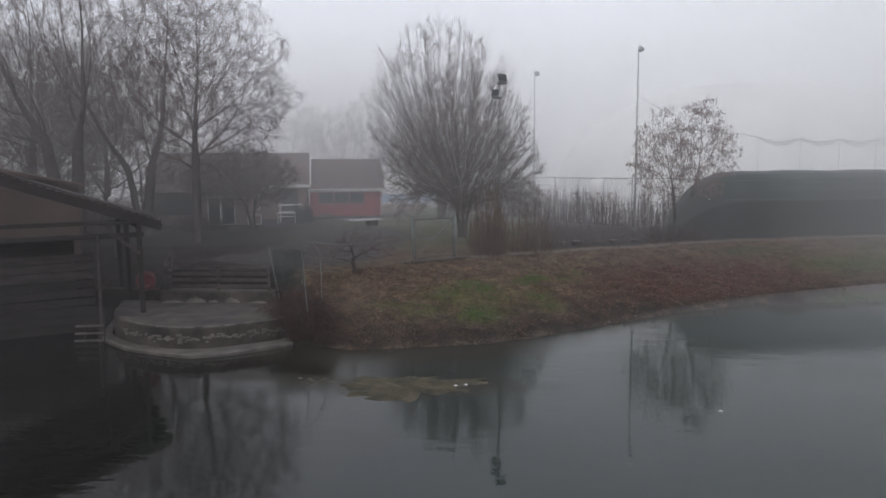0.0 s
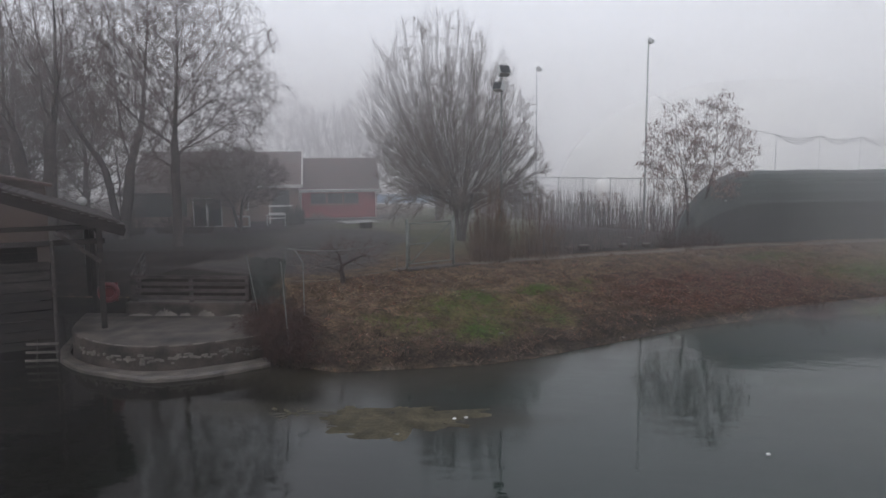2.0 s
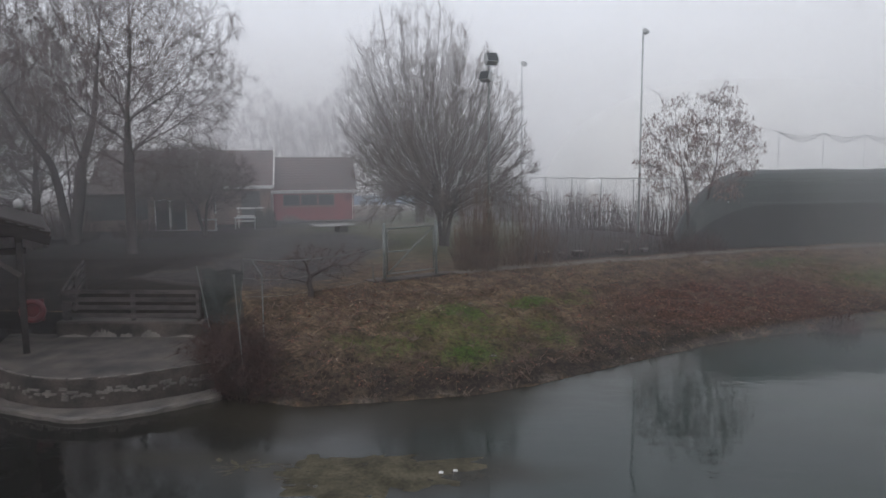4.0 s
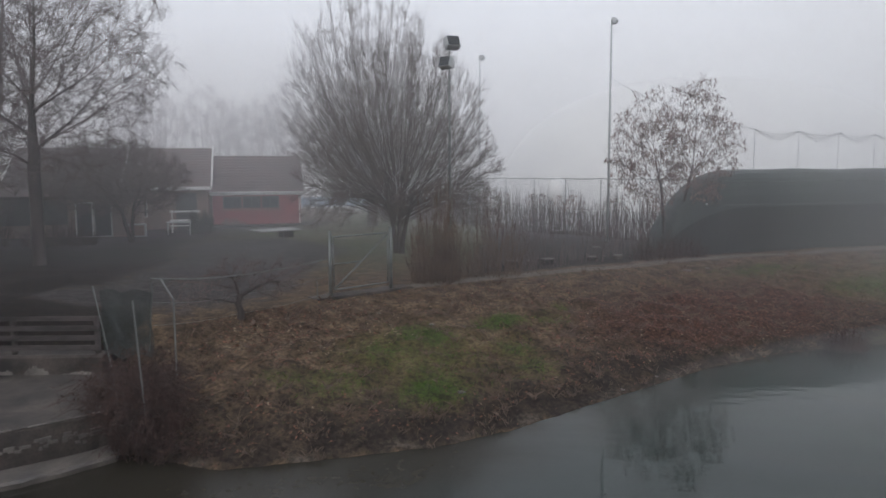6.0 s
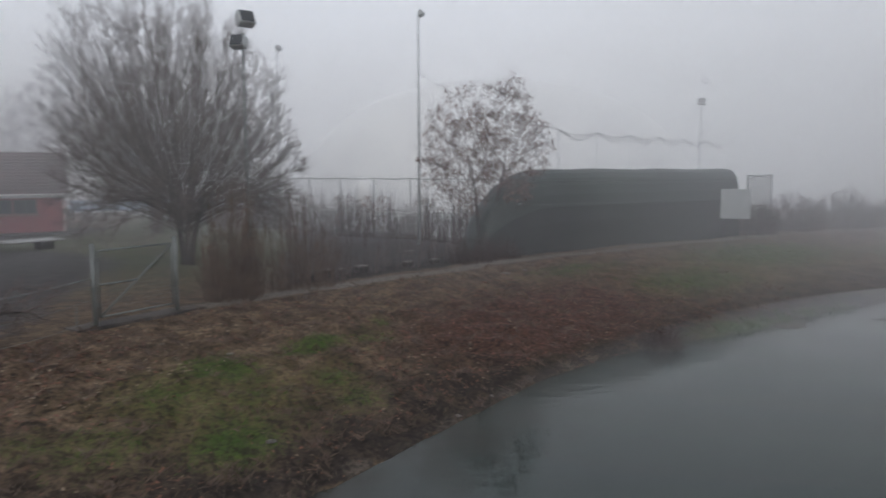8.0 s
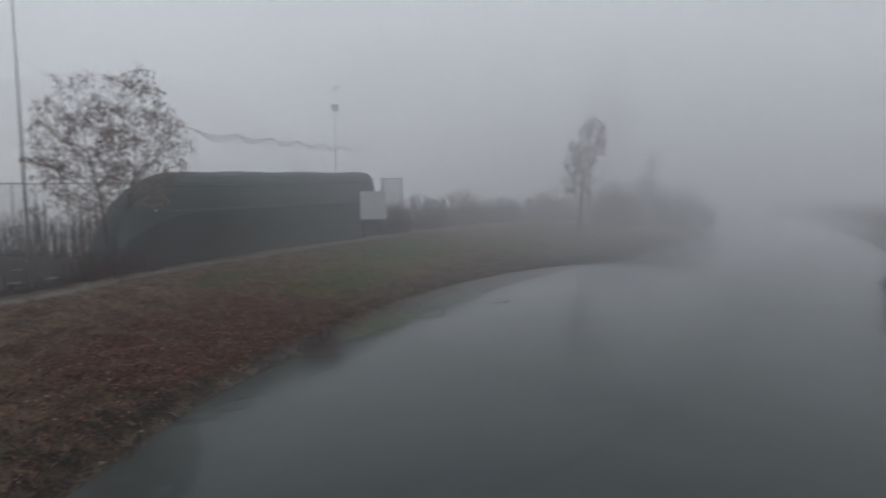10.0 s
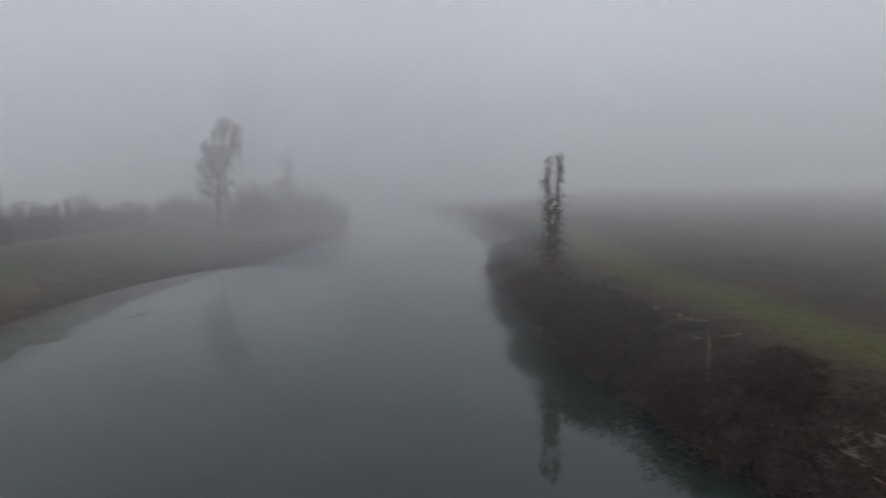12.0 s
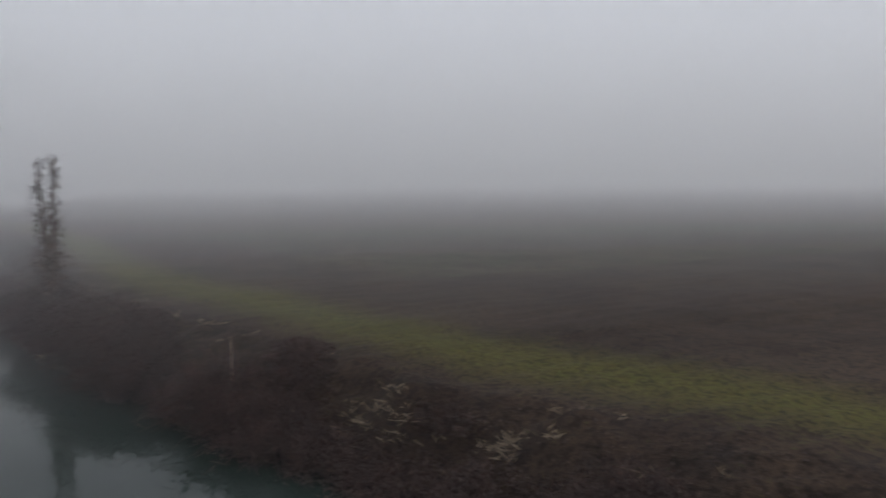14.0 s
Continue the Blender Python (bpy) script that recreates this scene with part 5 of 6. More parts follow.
twig_heap("grass_clump", "dark clump of dead sedge at the waterline", on_ground(11.6, 29.35), (0.55, 0.4, 1.0), 260, 71, BRAMBLE, arch=0.6, group="waterside clumps", category="sedge", forks=1)


def gnarled_vine():
    """A low gnarled shrub whose arms are trained along the fence rail."""
    turn = math.atan2(2.5, 1.9)
    def slab_goals(r):
        u, v, w = r.uniform(-1.9, 2.1, 420), r.normal(0, 0.2, 420), r.uniform(0.45, 1.35, 420)
        w = w + 0.35 * np.exp(-(u / 0.5) ** 2)
        return np.stack([u * math.cos(turn) - v * math.sin(turn), u * math.sin(turn) + v * math.cos(turn), w], 1)
    stem = [(0, 0, -0.2), (0.03, 0.02, 0.2), (-0.03, 0, 0.42), (0.02, 0.0, 0.62), (-0.05, 0.03, 0.82)]
    vine = bare_tree("gnarled_shrub", "gnarled bare shrub trained along the wire fence", (-5.5, 26.5, 1.55), 77, slab_goals, [stem], 0.09, 0.0085, first=2, step=0.14, kill=0.16, reach=3.0, lift=-0.05, inertia=0.4, category="shrub", twigs=2, length=(0.15, 0.4), rise=0.2, sub=1, split=0.02)
    return vine


gnarled_vine()


# ---- lamp poles and nets ----
def flood_pole(name, label, at, height, heads, r=0.09, group=""):
    """A tapering steel pole with floodlights on short arms; heads: (height, heading, tilt, size)."""
    pole = thing(name, label, "floodlight", at, group=group)
    part("pole", Geo().tube([(0, 0, -0.4), (0, 0, height * 0.5), (0, 0, height)], [r, r * 0.8, r * 0.55], 10), LAMPGREY if height > 8.5 else GALVANISED, pole, smooth=True)
    for z, heading, tilt, size in heads:
        head = Geo().box(-size / 2, size / 2, -size * 0.3, size * 0.3, -size * 0.42, size * 0.42, pose(0, 0, z, 0, 0, heading) @ pose(0, -size * 0.45, 0, tilt, 0, 0), 0.03)
        lamp = part("lamp_head", head, LAMPGREY, pole, "grey floodlight housing")
        glass = Geo().box(-size * 0.43, size * 0.43, -size * 0.33, -size * 0.303, -size * 0.36, size * 0.36, pose(0, 0, z, 0, 0, heading) @ pose(0, -size * 0.45, 0, tilt, 0, 0))
        part("lamp_glass", glass, GLASS, lamp)
        part("bracket", Geo().beam((0, 0, z - size * 0.1), (math.sin(radians(heading)) * size * 0.4, -math.cos(radians(heading)) * size * 0.4, z), 0.04, 0.04), GALVANISED, lamp)
    return pole


flood_pole("floodlight_pole", "steel pole with two stacked floodlights beside the bare tree", on_ground(-0.15, 33.3), 8.15, ((8.0, 25, -28, 0.5), (7.35, -30, -20, 0.46)), 0.055)
flood_pole("floodlight_mast", "tall slim galvanised floodlight mast", (7.86, 45.08, YARD), 11.1, ((11.15, 60, -50, 0.34), (11.1, 100, -60, 0.28)), 0.075, "court masts")
flood_pole("floodlight_mast", "tall slim galvanised floodlight mast", (1.7, 60.4, YARD), 11.8, ((11.85, 60, -50, 0.42), (11.8, 100, -60, 0.34)), 0.07, "court masts")
flood_pole("floodlight_mast", "tall slim galvanised floodlight mast behind the tarpaulin shed", (33.9, 59.7, YARD), 9.0, ((9.0, -30, -20, 0.6),), 0.085, "court masts")
flood_pole("floodlight_mast", "tall slim galvanised floodlight mast behind the tarpaulin shed", (46.8, 77.5, YARD), 13.2, ((13.2, -30, -20, 0.7),), 0.09, "court masts")


def build_ball_net():
    net = thing("ball_net", "sagging ball net on slim steel posts behind the shed", "net", (14.7, 43.9, YARD))
    base = Vector((14.7, 43.9, YARD))
    spots = [Vector((14.75 + 3.06 * k, 43.95 + 1.9 * k, 7.33)) for k in range(7)]
    for p in spots:
        part("post", Geo().tube([Vector((p.x, p.y, YARD - 0.3)) - base, p - base], 0.014, 6), LAMPGREY, net)
    tops = [Vector((7.87, 45.08, 10.03)), Vector((10.2, 44.2, 8.6))] + spots
    rng = random.Random(2)
    threads = Geo()
    for a, c in zip(tops, tops[1:]):
        rope, lower, slack = [], [], 0.25 if a.x < 14 else 1.0
        for k in range(11):
            f = k / 10
            p = a.lerp(c, f)
            rope.append(p - Vector((0, 0, 0.2 * slack * math.sin(f * math.pi))) - base)
            lower.append(p - Vector((0, 0, 0.5 * slack * math.sin(f * math.pi) + 0.02)) - base)
        part("rope", Geo().tube(rope, 0.004 if slack < 1 else 0.009, 5), DARKSTEEL, net)
        for i in range(10 if slack == 1 else 0):
            for s in range(3):
                f = s / 3
                threads.tube([rope[i].lerp(rope[i + 1], f), lower[i].lerp(lower[i + 1], f + 0.1)], 0.005, 3, False)
        for f in (0.35, 0.7, 1.0):
            threads.tube([p.lerp(q, f) for p, q in zip(rope, lower)], 0.006 if slack == 1 else 0.002, 3, False)
    tagged(part("netting", threads, NETTING, net), kind="stuff")


build_ball_net()


def build_court_fence():
    """Tall chain-link fence along the tennis court, on a pale kerb."""
    a, way = Vector((11.4, 43.9, YARD)), Vector((-0.585, 0.811, 0))
    fence = thing("court_fence", "tall chain-link court fence with steel posts", "fence", tuple(a))
    length = 25.0
    mesh = Geo()
    for k in range(10):
        p = way * (length * k / 9)
        part("post", Geo().tube([p - Vector((0, 0, 0.3)), p + Vector((0, 0, 3.28))], 0.022, 7), DARKSTEEL, fence)
    part("top_rail", Geo().tube([Vector((0, 0, 3.25)) + way * (length * k / 27) - Vector((0, 0, 0.05 * math.sin(k * 2.094) ** 2)) for k in range(28)], 0.022, 6), DARKSTEEL, fence)
    for k in range(24):
        mesh.tube([Vector((0, 0, 0.1 + k * 0.137)), way * length + Vector((0, 0, 0.1 + k * 0.137))], 0.003, 3, False)
    for k in range(180):
        p = way * (length * k / 179)
        mesh.tube([p, p + Vector((0, 0, 3.24))], 0.003, 3, False)
    tagged(part("chain_link", mesh, DARKSTEEL, fence), kind="stuff")
    kerb = Geo().box(0, length + 6, -0.08, 0.1, -0.2, 0.09, Matrix.Translation(a + Vector((0.1, -0.05, 0))) @ Matrix.Rotation(math.atan2(way.y, way.x), 4, "Z"), 0.01)
    solo("court_kerb", kerb, COURT, "pale concrete kerb under the court fence", "kerb", kind="structure")
    rng = random.Random(16)
    stems = Geo()
    for k in range(1300):
        s = rng.uniform(0.5, length + 4)
        p = a + way * s + Vector((-0.811, -0.585, 0)) * rng.uniform(0.2, 0.9)
        h = rng.uniform(1.2, 2.6) * (0.75 + 0.35 * math.sin(s * 1.1) ** 2)
        q = p + Vector((rng.gauss(0, 0.12), rng.gauss(0, 0.12), h))
        m = p.lerp(q, 0.5) + Vector((rng.gauss(0, 0.04), rng.gauss(0, 0.04), 0))
        stems.tube([p - Vector((0, 0, 0.1)), m, q], [0.02, 0.015, 0.006], 3, False)
        for _ in range(2):
            t = m.lerp(q, rng.random())
            stems.tube([t, t + Vector((rng.gauss(0, 0.1), rng.gauss(0, 0.1), rng.uniform(0.15, 0.4)))], [0.008, 0.004], 3, False)
    cling = Geo()
    for k in range(2600):
        s = rng.uniform(0.5, length)
        if math.sin(s * 1.9) + math.sin(s * 0.83 + 1) < -0.1:
            continue
        c = a + way * s + Vector((-0.811, -0.585, 0)) * rng.uniform(0.15, 0.9) + Vector((0, 0, rng.uniform(0.5, 2.3)))
        u, v = Vector((rng.gauss(0, 1), rng.gauss(0, 1), 0.3)).normalized() * 0.04, Vector((rng.gauss(0, 0.4), rng.gauss(0, 0.4), 1)).normalized() * rng.uniform(0.06, 0.12)
        cling.add([c - u, c - v, c + u, c + v], [(0, 1, 2, 3)])
    solo("hedge_leaves", cling, DEADLEAF, "withered brown leaves clinging to the bare hedge", "leaves", kind="stuff")
    solo("upright_hedge", stems, BRAMBLE, "row of bare upright hedge stems along the court fence", "hedge", kind="stuff")


build_court_fence()
court = Geo().add([(12.2, 44.6, 0), (60, 60, 0), (70, 125, 0), (-25, 125, 0), (-9.5, 74.5, 0), (-2.6, 64.4, 0)] + [(12.2, 44.6, -0.3), (60, 60, -0.3), (70, 125, -0.3), (-25, 125, -0.3), (-9.5, 74.5, -0.3), (-2.6, 64.4, -0.3)],
                  [(0, 1, 2, 3, 4, 5), (11, 10, 9, 8, 7, 6)] + [(i, 6 + i, 6 + (i + 1) % 6, (i + 1) % 6) for i in range(6)])
solo("court", court, COURT, "pale hard court surface behind the fence", "court", kind="structure", at=(0, 0, YARD + 0.1))


def build_dome():
    """The white air-supported hall over the tennis courts."""
    geo, rings, sides = Geo(), 14, 56
    for i in range(rings):
        f = i / (rings - 1) * math.pi / 2
        for k in range(sides):
            a = 6.2832 * k / sides
            c, s = math.cos(a), math.sin(a)
            x, y = math.copysign(abs(c) ** 0.7, c) * 23 * math.cos(f) ** 0.8, math.copysign(abs(s) ** 0.7, s) * 17 * math.cos(f) ** 0.8
            geo.v.append((x, y, 14.0 * math.sin(f) - 0.1 + 0.12 * math.sin(a * 18) * math.cos(f) * math.sin(f) * 2))
    geo.f = [(i * sides + k, i * sides + (k + 1) % sides, (i + 1) * sides + (k + 1) % sides, (i + 1) * sides + k) for i in range(rings - 1) for k in range(sides)]
    hall = thing("air_dome", "white inflated tennis hall fading into the fog", "air dome", (28.0, 90.0, YARD), 12)
    part("membrane", geo, MEMBRANE, hall, smooth=True)
    part("foot_kerb", Geo().box(-23.4, 23.4, -17.5, -16.9, -0.2, 0.25, b=0.03), MEMBRANE, hall)


build_dome()


def build_wrapped_stack():
    geo, sides = Geo(), 14
    rows = ((0, 0.5), (0.6, 0.56), (1.4, 0.62), (2.2, 0.66), (2.75, 0.58), (3.05, 0.38), (3.2, 0.1))
    for i, (z, r) in enumerate(rows):
        geo.v += [(r * math.cos(6.2832 * k / sides) * (1 + 0.06 * math.sin(3 * k + i)), r * math.sin(6.2832 * k / sides) * (1 + 0.05 * math.cos(2 * k + i)), z) for k in range(sides)]
    geo.f = [(i * sides + k, i * sides + (k + 1) % sides, (i + 1) * sides + (k + 1) % sides, (i + 1) * sides + k) for i in range(len(rows) - 1) for k in range(sides)] + [tuple(range((len(rows) - 1) * sides, len(rows) * sides))]
    return solo("covered_stack", geo, WHITECOVER, "tall bundle under a white plastic cover behind the court fence", "covered stack", smooth=True, at=(6.2, 51.6, YARD + 0.1))


build_wrapped_stack()


# ---- houses: openings, lean-to and yard things ----
def window_unit(parent, x, z, wide, high, panes=2, frame=0.06, name="window", mat=None, y=-0.02):
    """A framed window set in the front wall (y = 0) of a house."""
    win = part(name, Geo().box(x, x + wide, y - 0.005, y + 0.05, z, z + high), PAINT_AND_SHADE, parent)
    for a, c, lo, hi in ((x - frame, x, z - frame, z + high + frame), (x + wide, x + wide + frame, z - frame, z + high + frame), (x, x + wide, z - frame, z), (x, x + wide, z + high, z + high + frame)):
        part("frame", Geo().box(a, c, y - 0.05, y + 0.03, lo, hi, b=0.008), mat or WHITEPAINT, win)
    for k in range(panes):
        a = x + wide * k / panes + 0.03
        part("pane", Geo().box(a, a + wide / panes - 0.06, y - 0.03, y - 0.015, z + 0.03, z + high - 0.03), GLASS, win)
    return win


for k, (x, w) in enumerate(((0.75, 1.15), (2.05, 1.15), (3.35, 1.1))):
    window_unit(red_house, x, 1.25, w, 0.75, 2, 0.04, mat=PAINT_AND_SHADE)
part("window_sill", Geo().box(0.6, 4.6, -0.12, 0.02, 1.08, 1.15, b=0.01), PINKPLASTER, red_house, "faded window sill")
part("plinth", Geo().box(-0.3, 7.2, -1.3, -0.02, -0.3, 0.09, b=0.02), CONCRETE, red_house, "pale concrete walkway")
part("gutter", Geo().tube([(-0.2, -0.46, 2.32), (6.2, -0.46, 2.32)], 0.06, 8), WHITEPAINT, red_house)
part("downpipe", Geo().tube([(5.9, -0.42, 2.3), (5.9, -0.08, 2.0), (5.9, -0.08, 0.1)], 0.04, 7), WHITEPAINT, red_house)
part("soffit", Geo().box(8.6, 12.0, -0.45, -0.02, 2.62, 2.8, b=0.01), WHITEPAINT, middle_house, "white porch soffit")
# no recess is built: the panel's dark colour stands for the porch's shade
part("door", Geo().box(9.8, 11.1, -0.06, -0.01, 0.0, 2.4, b=0.01), PAINT_AND_SHADE, middle_house, "dark doorway panel with the porch's shade in its colour")
window_unit(middle_house, 6.8, 0.9, 1.2, 1.2)
part("roof_divider", Geo().beam((6.6, -0.4, 2.78), (6.6, 4.0, 5.52), 0.1, 0.16), WHITEPAINT, middle_house, "pale flashing across the roof")


def build_lean_to():
    """The low front building against the long house, with a glazed double door."""
    wing = thing("lean_to", "low pink plastered extension with white-framed glass door", "house", (-28.2, 46.4, YARD), 20)
    body = Geo().box(2.2, 10.0, 0, 3.6, -0.3, 2.3, b=0.02)
    part("wall", body, PINKPLASTER, wing)
    line = [(-0.5, 2.28), (3.9, 2.95), (3.9, 3.08), (-0.5, 2.42)]
    part("roof", Geo().add([(x, y, z) for x in (1.8, 10.4) for y, z in line], [(0, 1, 2, 3), (7, 6, 5, 4)] + [(i, 4 + i, 4 + (i + 1) % 4, (i + 1) % 4) for i in range(4)]), ROOFTILE, wing)
    part("fascia", Geo().box(1.8, 10.4, -0.56, -0.5, 2.22, 2.42, b=0.01), GREYWOOD, wing)
    door = window_unit(wing, 6.65, 0.05, 0.8, 1.9, 1, 0.07, "door")
    window_unit(wing, 7.6, 0.05, 0.85, 1.9, 1, 0.05, "door", LAMPGREY)
    # flat dark panel in place of the open porch's shade
    part("shutter", Geo().box(2.5, 6.2, -0.06, -0.01, 0.75, 2.2, b=0.01), PAINT_AND_SHADE, wing, "dark panel standing in for the shaded open porch")
    return wing


build_lean_to()
# yard things in front of the houses
cabinet = thing("garden_cabinet", "low white garden cabinet against the pink wall", "cabinet", (-18.6, 49.0, YARD), 20)
part("body", Geo().box(-0.5, 0.5, -0.25, 0.25, 0, 0.75, b=0.015), LAMPGREY, cabinet)
part("door", Geo().box(-0.4, 0.4, -0.275, -0.252, 0.08, 0.68, b=0.008), PINKPLASTER, cabinet)
table = thing("garden_table", "white garden table standing in the yard", "table", (-16.7, 50.4, YARD), 20)
part("tabletop", Geo().box(-0.7, 0.7, -0.4, 0.4, 0.72, 0.76, b=0.015), LAMPGREY, table)
for x in (-0.62, 0.62):
    for y in (-0.33, 0.33):
        part("leg", Geo().box(x - 0.035, x + 0.035, y - 0.035, y + 0.035, 0, 0.72, b=0.006), LAMPGREY, table)
bench = thing("garden_bench", "white slatted garden bench behind the table", "bench", (-16.8, 51.6, YARD), 20)
for k in range(3):
    part("slat", Geo().box(-0.9, 0.9, -0.22 + k * 0.15, -0.1 + k * 0.15, 0.42, 0.46, b=0.006), WHITEPAINT, bench)
for k in range(2):
    part("back_slat", Geo().box(-0.9, 0.9, 0.26, 0.29, 0.7 + k * 0.55, 0.82 + k * 0.55, b=0.006), WHITEPAINT, bench)
for x in (-0.75, 0.75):
    part("leg", Geo().box(x - 0.04, x + 0.04, -0.2, 0.3, 0, 0.42, b=0.006), WHITEPAINT, bench)
    part("back_post", Geo().box(x - 0.03, x + 0.03, 0.29, 0.33, 0.3, 1.4, b=0.006), WHITEPAINT, bench)
for k, (x, y) in enumerate(((-15.9, 50.9), (-15.4, 51.6))):
    twig_heap("small_conifer", "dark narrow evergreen shrub beside the porch", (x, y, YARD), (0.35, 0.35, 1.7), 150, 80 + k, IVY, arch=0.1, upright=1, leaves=0.9, leaf_mat=IVY, group="porch shrubs", r=0.014)
twig_heap("flower_bed_shrub", "low grey shrub at the foot of the red wall", (-15.4, 56.4, YARD), (0.8, 0.4, 0.7), 140, 84, GREYTWIG, leaves=0.3)
slab_table = thing("concrete_table", "low pale concrete table on a block in the grass", "table", (-10.1, 48.0, YARD), 40)
part("top", Geo().box(-1.3, 1.1, -0.75, 0.75, 0.42, 0.49, b=0.02), COURT, slab_table)
part("block", Geo().box(0.2, 0.8, -0.35, 0.35, -0.05, 0.42, b=0.02), CONCRETE, slab_table)
bare_tree("small_tree", "small dense bare tree in front of the houses", (-17.3, 45.6, YARD), 41, lambda r: oval(r, 3000, (-0.9, 0, 3.4), (4.2, 2.8, 2.1), 1.4), [stem_line(1.7, (0.05, 0), seed=51), stem_line(1.6, (-0.3, 0), seed=52)], 0.11, 0.0105, first=4, step=0.22, kill=0.26, reach=4.0, lift=0.0, rise=-0.1, twigs=4)


globe_lamp = thing("globe_lamp", "pale round globe lamp on a thin garden post", "lamp", (-18.45, 31.33, YARD))
part("post", Geo().tube([(0, 0, -0.2), (0, 0, 2.4)], 0.035, 8), DARKSTEEL, globe_lamp, smooth=True)
ball = Geo()
for i in range(9):
    f = math.pi * i / 8 - math.pi / 2
    ball.v += [(0.2 * max(0.02, math.cos(f)) * math.cos(k * 0.5236), 0.2 * max(0.02, math.cos(f)) * math.sin(k * 0.5236), 2.56 + 0.2 * math.sin(f)) for k in range(12)]
ball.f = [(i * 12 + k, i * 12 + (k + 1) % 12, i * 12 + 12 + (k + 1) % 12, i * 12 + 12 + k) for i in range(8) for k in range(12)] + [tuple(range(11, -1, -1)), tuple(range(96, 108))]
part("globe", ball, COURT, globe_lamp, "pale frosted globe", smooth=True)


def build_court_boards():
    boards = thing("court_boards", "blue painted boards with a white rail round a court", "boards", (-16.0, 80.0, YARD), 18)
    for k in range(12):
        part("board", Geo().box(k * 1.55, k * 1.55 + 1.5, 0, 0.06, 0.15, 1.15, b=0.01), BLUEPAINT, boards)
        part("post", Geo().box(k * 1.55 - 0.04, k * 1.55 + 0.02, -0.05, 0.05, -0.2, 1.6, b=0.01), WHITEPAINT, boards)
    part("rail", Geo().box(0, 18.6, -0.09, -0.05, 0.05, 0.17, b=0.01), WHITEPAINT, boards)


build_court_boards()
far_kinds = [bare_tree("far_bare_tree", "bare tree behind the houses, pale in the fog", (-31, 96, YARD), 91 + k, lambda r: oval(r, 700, (0, 0, h * 0.62), (3.9, 3.9, h * 0.42), 1.6), [stem_line(2.6, seed=60 + k), stem_line(2.4, (0.2, 0), seed=63 + k)], 0.2, 0.018, first=4, step=0.4, kill=0.6, reach=5.0, lift=0.2, group="trees behind the houses", twigs=5, length=(0.4, 1.0), spread=0.7, sub=2, rise=0.1) for k, h in enumerate((14.0, 12.0))]
far_kinds[1].matrix_world = pose(-24.5, 95, YARD, 0, 0, 30)
for k, (x, y) in enumerate(((-36, 91), (-28, 98), (-20.5, 94), (-16, 98), (-12.5, 93), (-40, 96))):
    copy_thing(far_kinds[k % 2], pose(x, y, YARD, 0, 0, 70 + 83 * k))


# ---- shed surroundings ----
board = thing("white_board", "plain white board on posts at the end of the shed", "board", (25.0, 43.7, YARD), -38)
part("panel", Geo().box(-0.75, 0.75, -0.02, 0.02, 1.05, 2.65, b=0.008), LAMPGREY, board)
for x in (-0.6, 0.6):
    part("post", Geo().box(x - 0.04, x + 0.04, 0.022, 0.1, -0.3, 2.6, b=0.006), GREYWOOD, board)
cable = Geo()
turned = pose(*SHED_A, YARD, 0, 0, SHED_TURN)
hung = [Vector((11.4, 43.9, 4.86))] + [turned @ Vector((s, SHED_W * (0.52 - 0.5 * (0.86 if s < 2 else 0.83)), 3.17 + 0.02 * math.sin(s))) for s in (0.5, 2.0, 4.5, 7.5, 10.5, SHED_LEN)]
solo("cable", cable.tube(hung, 0.02, 5), DARKSTEEL, "thin dark cable strung along the tarpaulin shed", "cable")
shed_lamp = thing("signal_lamp", "small red and white lamp on the shed corner", "lamp", (10.95, 39.45, 3.86), 19)
part("housing", Geo().box(-0.035, 0.035, -0.06, 0.06, -0.04, 0.04, b=0.01), LAMPGREY, shed_lamp)
part("lens", Geo().box(-0.03, 0.03, -0.078, -0.062, -0.03, 0.03, b=0.006), REDPLASTIC, shed_lamp)
net_frame = thing("net_frame", "dark mesh frame beyond the end of the shed", "fence", (28.0, 46.6, YARD), 20)
for x in (0, 2.6):
    part("post", Geo().tube([(x, 0, -0.3), (x, 0, 3.4)], 0.04, 7), DARKSTEEL, net_frame)
part("top_rail", Geo().tube([(0, 0, 3.35), (1.3, 0, 3.3), (2.6, 0, 3.38)], 0.03, 6), DARKSTEEL, net_frame)
cloth_geo = Geo()
for k in range(40):
    cloth_geo.tube([(0.03 + 2.54 * k / 39, 0, 0.2), (0.03 + 2.54 * k / 39, 0, 3.28)], 0.006, 3, False)
    cloth_geo.tube([(0.03, 0, 0.2 + 3.08 * k / 39), (2.57, 0, 0.2 + 3.08 * k / 39)], 0.006, 3, False)
tagged(part("mesh_cloth", cloth_geo, DARKNET, net_frame), kind="stuff")

# ---- far left bank ----
for k, (x, y, sx, sy, h) in enumerate(((27.5, 45.4, 1.6, 0.9, 1.9), (31.5, 46.8, 2.2, 1.2, 2.2), (36.0, 47.6, 2.4, 1.4, 2.4), (40.5, 47.5, 2.4, 1.4, 1.9), (46.0, 47.0, 3.0, 1.6, 2.4), (51.5, 45.5, 3.0, 1.8, 3.2), (56.0, 44.6, 3.0, 2.0, 3.6), (59.6, 43.4, 2.4, 2.0, 3.7), (61.2, 41.8, 1.5, 1.5, 2.9), (55, 41.5, 3.0, 1.4, 2.2), (49, 42.6, 3.2, 1.5, 2.5))):
    twig_heap("river_bush", "dense bare bush on the far bank, dim in the fog", on_ground(x, y), (sx, sy, h), 300, 100 + k, BRAMBLE, arch=0.35, upright=0.5, leaves=0.8, leaf_mat=IVY, group="far bank bushes", r=0.016)
